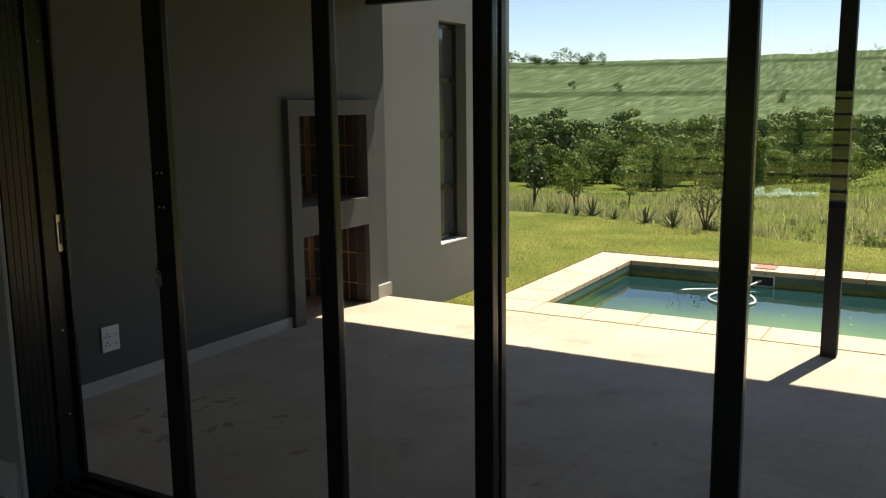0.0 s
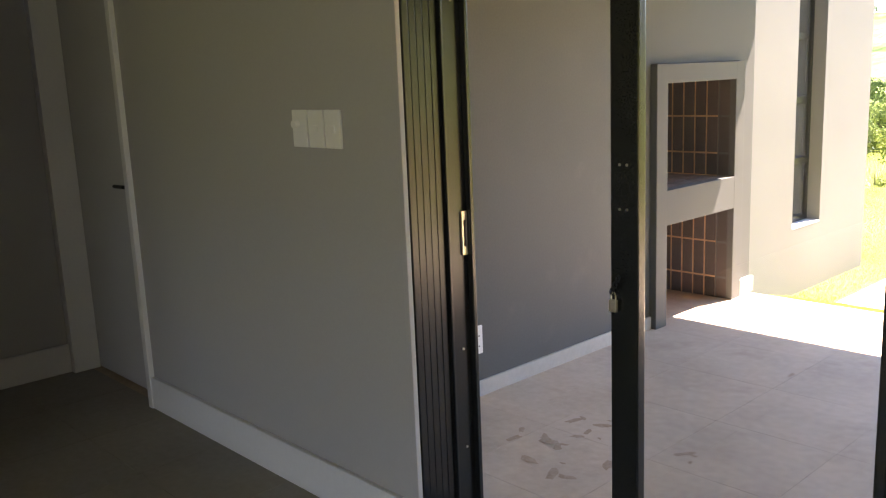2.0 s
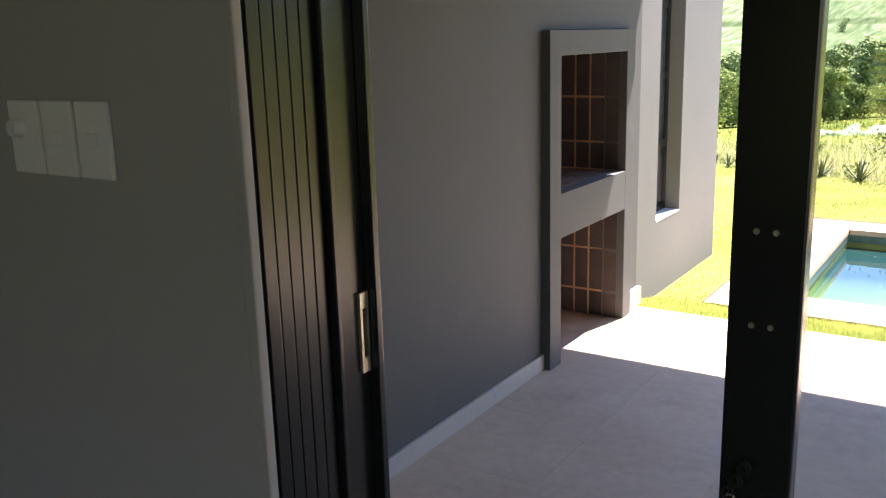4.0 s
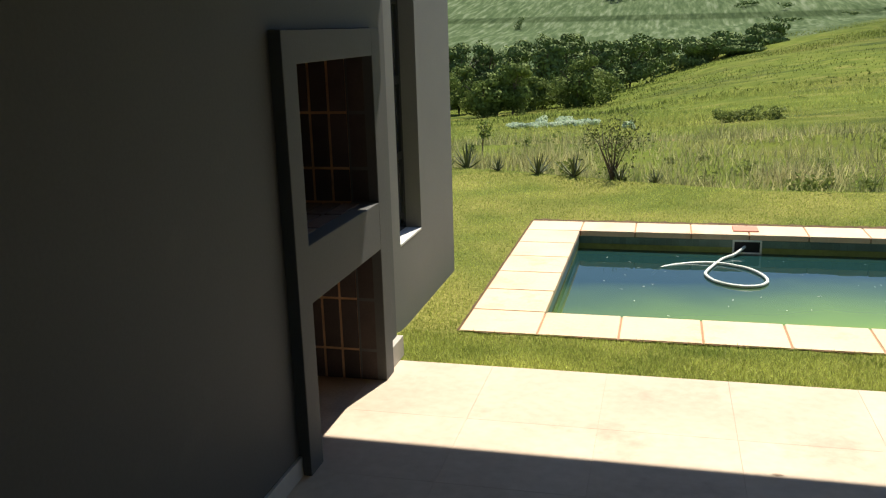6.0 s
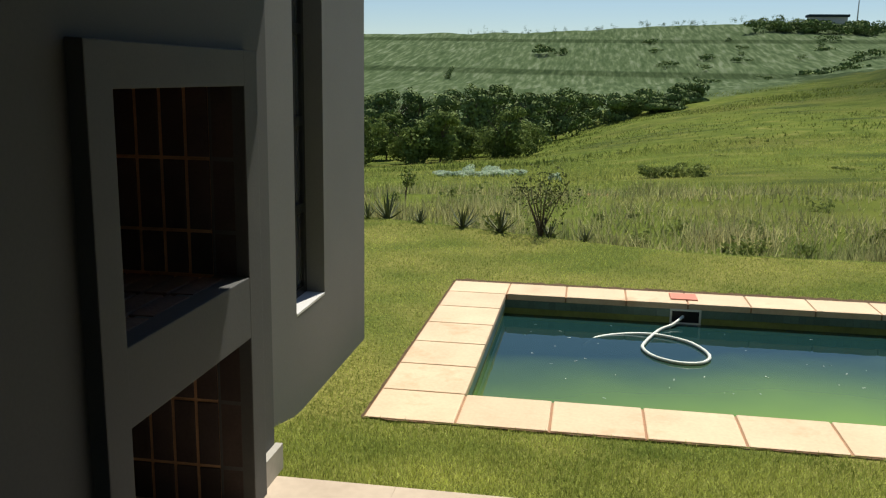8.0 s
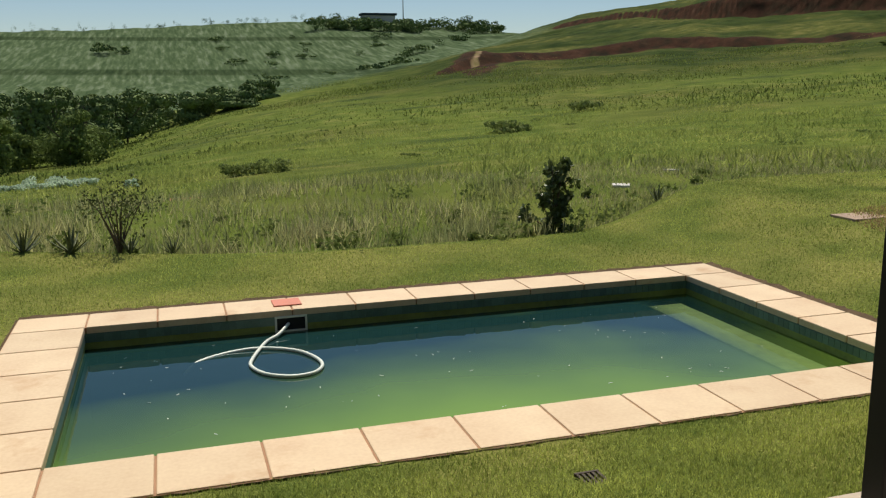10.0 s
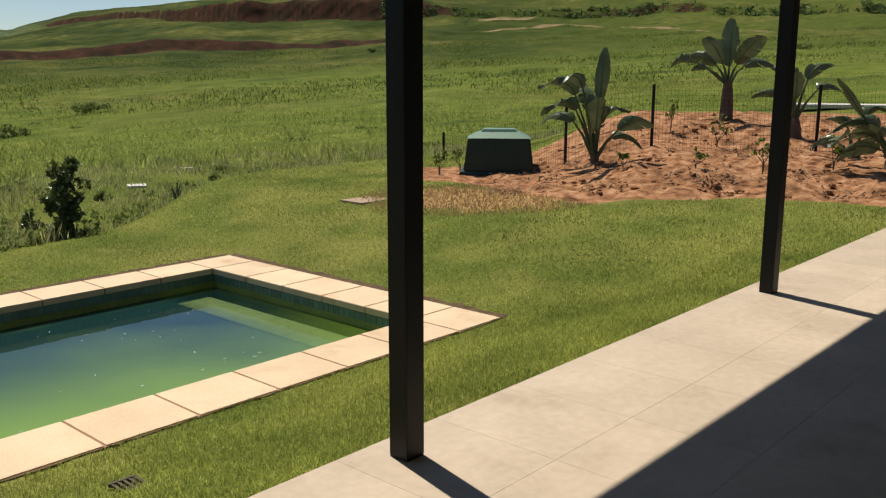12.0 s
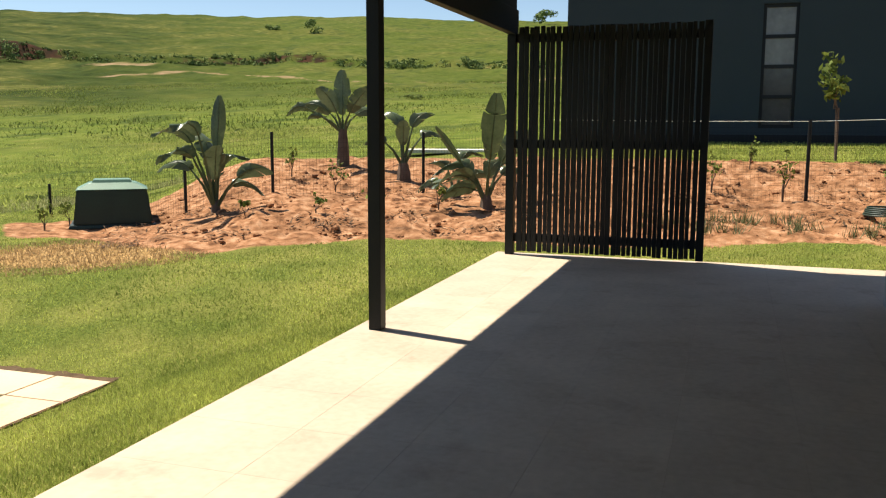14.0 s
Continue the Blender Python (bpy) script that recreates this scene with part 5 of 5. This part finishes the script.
# ---- neighbour's house ----
nb = empty("neighbour_house", "dark blue-grey plastered house beyond the fence", "house", at=(15.6, 0, 0))
NX = 15.6


def nbp(name, r, material, parent=None, label="", bevel=0.0):
    bm = boxes(*[(a - NX, b - NX, c, d, e, f) for a, b, c, d, e, f in r], bevel=bevel)
    return part(name, bm, material, parent or nb, label)


for r in ((NX, NX + 0.3, 4.56, 8.42, 0.2, 6.4), (NX, NX + 0.3, -14, 3.90, 0.2, 6.4), (NX, NX + 0.3, 3.90, 4.56, 0.2, 1.25), (NX, NX + 0.3, 3.90, 4.56, 3.66, 6.4), (NX + 0.3, NX + 9, 8.12, 8.42, 0.2, 6.4), (NX + 8.7, NX + 9, -14, 8.12, 0.2, 6.4), (NX + 0.3, NX + 8.7, -14, -13.7, 0.2, 6.4)):
    nbp("wall", [r], M_NEIGH)
nbp("roof", [(NX - 0.15, NX + 9.15, -14.15, 8.57, 6.4, 6.55)], M_STEEL)
nbp("plinth", [(NX - 0.03, NX, -14, 8.43, 0.2, 1.12)], M_STEEL)
nw = nbp("window", [(NX + 0.05, NX + 0.12, 3.90, 3.96, 1.25, 3.66), (NX + 0.05, NX + 0.12, 4.50, 4.56, 1.25, 3.66), *[(NX + 0.05, NX + 0.12, 3.96, 4.50, z, z + 0.07) for z in (1.25, 1.83, 2.42, 3.0, 3.59)]], M_STEEL)
# upper panes get a paler base colour in place of the reflected sky
M_PALEPANE = mat("painted_sky_pane", (0.17, 0.17, 0.165), 0.15, 0.25, 0.9, 8, 0)
for z in (1.32, 1.90, 2.49, 3.07):
    nbp("pane", [(NX + 0.08, NX + 0.09, 3.96, 4.50, z, z + 0.52)], M_PALEPANE if z > 2.4 else mat("grey_window_pane", (0.07, 0.07, 0.068), 0.15, 0.2, 0.9, 8, 0), nw, "pale reflecting window pane")

# ---- valley woods, hillside bushes, far ridge ----
def wood_tree(x, y, h, rad, seed, leaves, size, mat_, squash=0.7, sink=0.3):
    z = gz(x, y)
    ob = empty("tree", "dense dark green tree in the valley wood", "tree", "trees of the valley wood", (x, y, z))
    bm = bmesh.new()
    tube(bm, [(0, 0, -0.5), (0.1, 0, h * 0.4), (0.15, 0.1, h * 0.75)], [0.02 * h, 0.015 * h, 0.008 * h], 6)
    for k in range(4):
        a = k * 1.6 + seed
        tube(bm, [(0.05, 0, h * 0.35), (math.cos(a) * rad * 0.6, math.sin(a) * rad * 0.6, h * 0.7)], [0.015 * h, 0.006 * h], 5)
    part("trunk", bm, M_BARK, ob)
    V = np.concatenate([leaf_cloud((0, 0, h * 0.42), rad, leaves, size, h * 0.46 / rad, 0.65), leaf_cloud((rad * 0.3, 0, h * 0.74), rad * 0.7, leaves // 2, size, 0.6, 0.65), leaf_cloud((-rad * 0.4, rad * 0.3, h * 0.3), rad * 0.9, leaves // 2, size, 0.6, 0.65)])
    c = tri_mesh("crown", V, mat_, True)
    c.parent = ob
    return ob


wr = random.Random(3)
for i in range(26):      # front bushes
    az = -34 + 29 * i / 25 + wr.uniform(-0.6, 0.6)
    r = wr.uniform(80, 97)
    wood_tree(*at_az(az, r), wr.uniform(1.6, 5.2) if i % 3 else wr.uniform(4.5, 6.0), wr.uniform(1.9, 3.9), i, 2400, 0.165, M_VALLEY)
for i in range(30):
    az = -36 + 34 * i / 29 + wr.uniform(-0.6, 0.6)
    r = wr.uniform(104, 124)
    wood_tree(*at_az(az, r), wr.uniform(4.0, 9.5), wr.uniform(2.6, 5.0), i, 2000, 0.235, M_WOOD)
for i in range(34):
    az = -38 + 43 * i / 33 + wr.uniform(-0.6, 0.6)
    r = wr.uniform(132, 160)
    f = 1.0 if az < -4 else 0.62 - 0.03 * (az + 4)
    wood_tree(*at_az(az, r), wr.uniform(5.5, 12.0) * f, wr.uniform(3.4, 6.2) * (0.6 + 0.4 * f), i, 1900, 0.27, M_WOOD)


def hill_bush(az, r, h, rad, n=220, material=None, label="dark round bush on the far hillside", size=None):
    x, y = at_az(az, r)
    ob = tri_mesh("hill_bush", leaf_cloud((0, 0, h * 0.45), rad, n if size else int(n * 2.2), size or max(0.12, rad * 0.09), h * 0.55 / rad, 0.0 if size else 0.6), material or M_WOOD, True)
    ob.location = (x, y, gz(x, y))
    tagged(ob, label, "bush", "bushes on the hills")


for az, r, h, rad in ((-9.3, 430, 7, 3.5), (-3.3, 520, 6, 8), (-2.0, 520, 4, 5), (-19, 470, 5, 3), (-22, 480, 5, 3), (44.6, 224, 5.5, 3.6), (45.7, 224, 5.0, 3.2), (47.3, 228, 1.8, 2.4), (63.5, 320, 5, 4), (73.5, 210, 3.2, 2.6), (61, 330, 3, 3), (78.3, 400, 6, 7)):
    hill_bush(az, r, h, rad)
for i in range(40):
    az = wr.uniform(8.5, 21.5)
    hill_bush(az, 600 + wr.uniform(-25, 10), wr.uniform(5, 9), wr.uniform(6, 11), 150)
for i in range(40):
    az = wr.uniform(-8, 12)
    hill_bush(az, 615 + wr.uniform(-10, 5), wr.uniform(3, 6.5), wr.uniform(1.6, 3.5), 60)
for i in range(30):
    az = wr.uniform(3, 20)
    hill_bush(az, wr.uniform(400, 560), wr.uniform(2, 4), wr.uniform(3, 8), 90)
for i in range(14):
    hill_bush(wr.uniform(-27, -20), 615 + wr.uniform(-12, 5), wr.uniform(5, 10), wr.uniform(4, 8), 130)
for i in range(4):
    az = wr.uniform(10, 76)
    hill_bush(az, wr.uniform(45, 165), wr.uniform(0.35, 0.9), wr.uniform(0.5, 1.6), 260, M_TALLWEED, "low dark weed clump in the meadow")
def silver_shrub(az, r, h, rad, n):
    x, y = at_az(az, r)
    V = np.concatenate([leaf_cloud((rng.uniform(-0.6, 0.6) * rad, rng.uniform(-0.4, 0.4) * rad, h * 0.35), rad * 0.55, n // 3, 0.05, h * 0.75 / rad) for k in range(3)])
    ob = tri_mesh("silver_shrub", V, M_SILVER, True)
    ob.location = (x, y, gz(x, y))
    tagged(ob, "low silvery flowering shrub in the meadow", "shrub", "silvery shrubs in the meadow")


for k in range(7):
    silver_shrub(-9.6 + 0.75 * k + wr.uniform(-0.2, 0.2), 42 + wr.uniform(-1, 1), 0.40 + 0.35 * (k == 3), 0.95, 1200)
silver_shrub(-2.5, 33.5, 0.5, 0.28, 420)
for az, r, rad in ((3.6, 32.2, 0.55), (4.5, 32.4, 0.7), (5.4, 32.5, 0.65), (6.4, 32.6, 0.6)):
    hill_bush(az, r, 0.5, rad, 420, M_TALLWEED, "low dark green bush in the meadow", 0.06)
BV = []
for i in range(420):
    az = wr.uniform(44, 92)
    rc_, hc_ = cut_at(CUT_UP, np.array([az]))
    x, y = at_az(az, float(rc_[0]) + wr.uniform(-3.0, 3.5))
    rr_ = wr.uniform(0.5, 1.5) * (1.3 if az > 46 else 1.0)
    BV.append(leaf_cloud((x, y, gz(x, y) + 0.2), rr_, 34, 0.26, 0.5, 0.5))
tagged(tri_mesh("bank_scrub", np.concatenate(BV), M_WOOD, True), "dark low scrub along the earth bank on the hill", "scrub", kind="stuff")
rh = empty("ridge_house", "small pale house on the far ridge", "house", at=(*at_az(13.4, 606), gz(*at_az(13.4, 606)) + 3))
part("wall", boxes((-11, 11, -4, 4, -3, 3.5), bevel=0.1), M_CONC, rh)
part("roof", boxes((-12, 12, -5, 5, 3.5, 5.0), bevel=0.3), M_NEIGH, rh)
mxp, myp = at_az(15.0, 606)
bm = bmesh.new()
tube(bm, [(mxp, myp, gz(mxp, myp)), (mxp, myp, gz(mxp, myp) + 20)], [0.5, 0.25], 6)
tagged(part("radio_mast", bm, M_CONC), "thin radio mast on the far ridge", "mast")
for name, az, r, w, d, lab in (("concrete_slab", -11.6, 19.5, 1.5, 0.5, "pale concrete slab lying in the tall grass"), ("concrete_slab", 31.4, 17.2, 0.32, 0.12, "small pale concrete block in the meadow"), ("manhole_cover", 28.2, 15.0, 0.30, 0.30, "pale round manhole cover in the meadow"), ("concrete_slab", 74.5, 34, 6.0, 1.6, "pale concrete strip beyond the soil bed"), ("soil_mound", 0.6, 21.5, 0.9, 0.5, "low bare mound of orange soil in the meadow")):
    x, y = at_az(az, r)
    tagged(part(name, boxes((-w / 2, w / 2, -d / 2, d / 2, -0.1, 0.03), bevel=0.012), M_CLOD if name == "soil_mound" else M_CONC), lab, "mound" if name == "soil_mound" else "slab")
    ob = bpy.context.scene.collection.objects[-1]
    ob.location, ob.rotation_euler = (x, y, gz(x, y)), (0, 0, -radians(az))

DB = []
for i in range(80):
    x, y = rng.uniform(x0 + 0.1, x1 - 0.3), rng.uniform(y0 + 0.05, y1 - 0.2)
    a, L, w = rng.uniform(0, 6.28), rng.uniform(0.003, 0.016), rng.uniform(0.0012, 0.0028)
    u, v = np.array([math.cos(a), math.sin(a), 0]) * L, np.array([-math.sin(a), math.cos(a), 0]) * w
    c = np.array([x, y, WATER_Z + 0.003])
    DB.append([c - u - v, c + u - v, c + u + v, c - u + v])
tagged(tri_mesh("floating_debris", np.array(DB), M_HOSE, True), "small pale bits of grass floating on the pool", "debris", kind="stuff")

mud = []
for i in range(34):
    cx_, cy_ = (rng.normal(-3.75, 0.26), rng.normal(4.62, 0.22)) if i < 26 else (rng.uniform(-4.2, -1.5), rng.uniform(4.3, 6.6))
    if cx_ < -4.3 or cy_ < 4.0:
        continue
    big, turn = rng.uniform(0.008, 0.032), rng.uniform(0, 6.28)
    ring = []
    for k in range(10):
        a, rr_ = k * 0.628, big * rng.uniform(0.55, 1.2)
        ex_, ey_ = math.cos(a) * rr_ * 1.9, math.sin(a) * rr_ * 0.8
        ring.append((cx_ + ex_ * math.cos(turn) - ey_ * math.sin(turn), cy_ + ex_ * math.sin(turn) + ey_ * math.cos(turn), 0.0018))
    mud += [[(cx_, cy_, 0.003), ring[k], ring[(k + 1) % 10]] for k in range(10)]
tagged(tri_mesh("mud_smears", np.array(mud), mat("dried_mud", (0.34, 0.245, 0.165), 0.9, 0.0, 30, 120, 0.3, other=(0.44, 0.355, 0.27), depth=0.002, spec=0.1)), "dried brown mud smears on the patio tiles", "mud", kind="stuff")

# ---- laid slabs and tiles ----
coping = setting("coping", boxes((COPE[0], COPE[1], COPE[2], y0, -0.489, COPE_Z - 0.008), (COPE[0], COPE[1], y1, COPE[3], -0.489, COPE_Z - 0.008),
        (COPE[0], x0, y0, y1, -0.489, COPE_Z - 0.008), (x1, COPE[1], y0, y1, -0.489, COPE_Z - 0.008)), M_COPGROUT, "sandy stone slabs laid round the pool", "coping")


def slabs(parent, name, xs, ys, z0, z1, material, gap=0.008, bevel=0.006, skip=None):
    cache = {}
    for a, b in zip(xs, xs[1:]):
        for c, d in zip(ys, ys[1:]):
            if skip and skip((a + b) / 2, (c + d) / 2):
                continue
            w, h = round(b - a - gap, 3), round(d - c - gap, 3)
            if (w, h) not in cache:
                cache[w, h] = mesh_of(name, boxes((-w / 2, w / 2, -h / 2, h / 2, z0, z1), bevel=bevel), material)
            ob = new(name, cache[w, h])
            ob.location, ob.parent = ((a + b) / 2, (c + d) / 2, 0), parent


over = 0.015
cx = [COPE[0], *np.linspace(x0 + over, x1 - over, 11), COPE[1]]
cy = [COPE[2], *np.linspace(y0 + over, y1 - over, 6), COPE[3]]
slabs(coping, "coping_slab", cx, cy, COPE_Z - 0.055, COPE_Z, M_COPING, 0.012, 0.008, skip=lambda x, y: x0 + 0.1 < x < x1 - 0.1 and y0 + 0.1 < y < y1 - 0.1)

patio = setting("patio_floor", boxes((-4.9, 5.62, 3.90, 7.27, -0.45, -0.002), (3.9, 5.62, 1.5, 3.90, -0.45, -0.002)), M_GROUT, "stone-tiled patio floor, a little dusty", "floor")
px = [-4.44 + 0.51 * k for k in range(20)] + [5.62]
py = [3.90, 4.16, 4.67, 5.18, 5.69, 6.20, 6.71, 7.27]
slabs(patio, "floor_tile", px, py, -0.02, 0.0, M_TILE, 0.0013, 0.0005)
slabs(patio, "floor_tile", [3.9, 4.2, 4.71, 5.22, 5.62], [1.61, 2.12, 2.63, 3.14, 3.65, 3.9], -0.02, 0.0, M_TILE, 0.0013, 0.0005)
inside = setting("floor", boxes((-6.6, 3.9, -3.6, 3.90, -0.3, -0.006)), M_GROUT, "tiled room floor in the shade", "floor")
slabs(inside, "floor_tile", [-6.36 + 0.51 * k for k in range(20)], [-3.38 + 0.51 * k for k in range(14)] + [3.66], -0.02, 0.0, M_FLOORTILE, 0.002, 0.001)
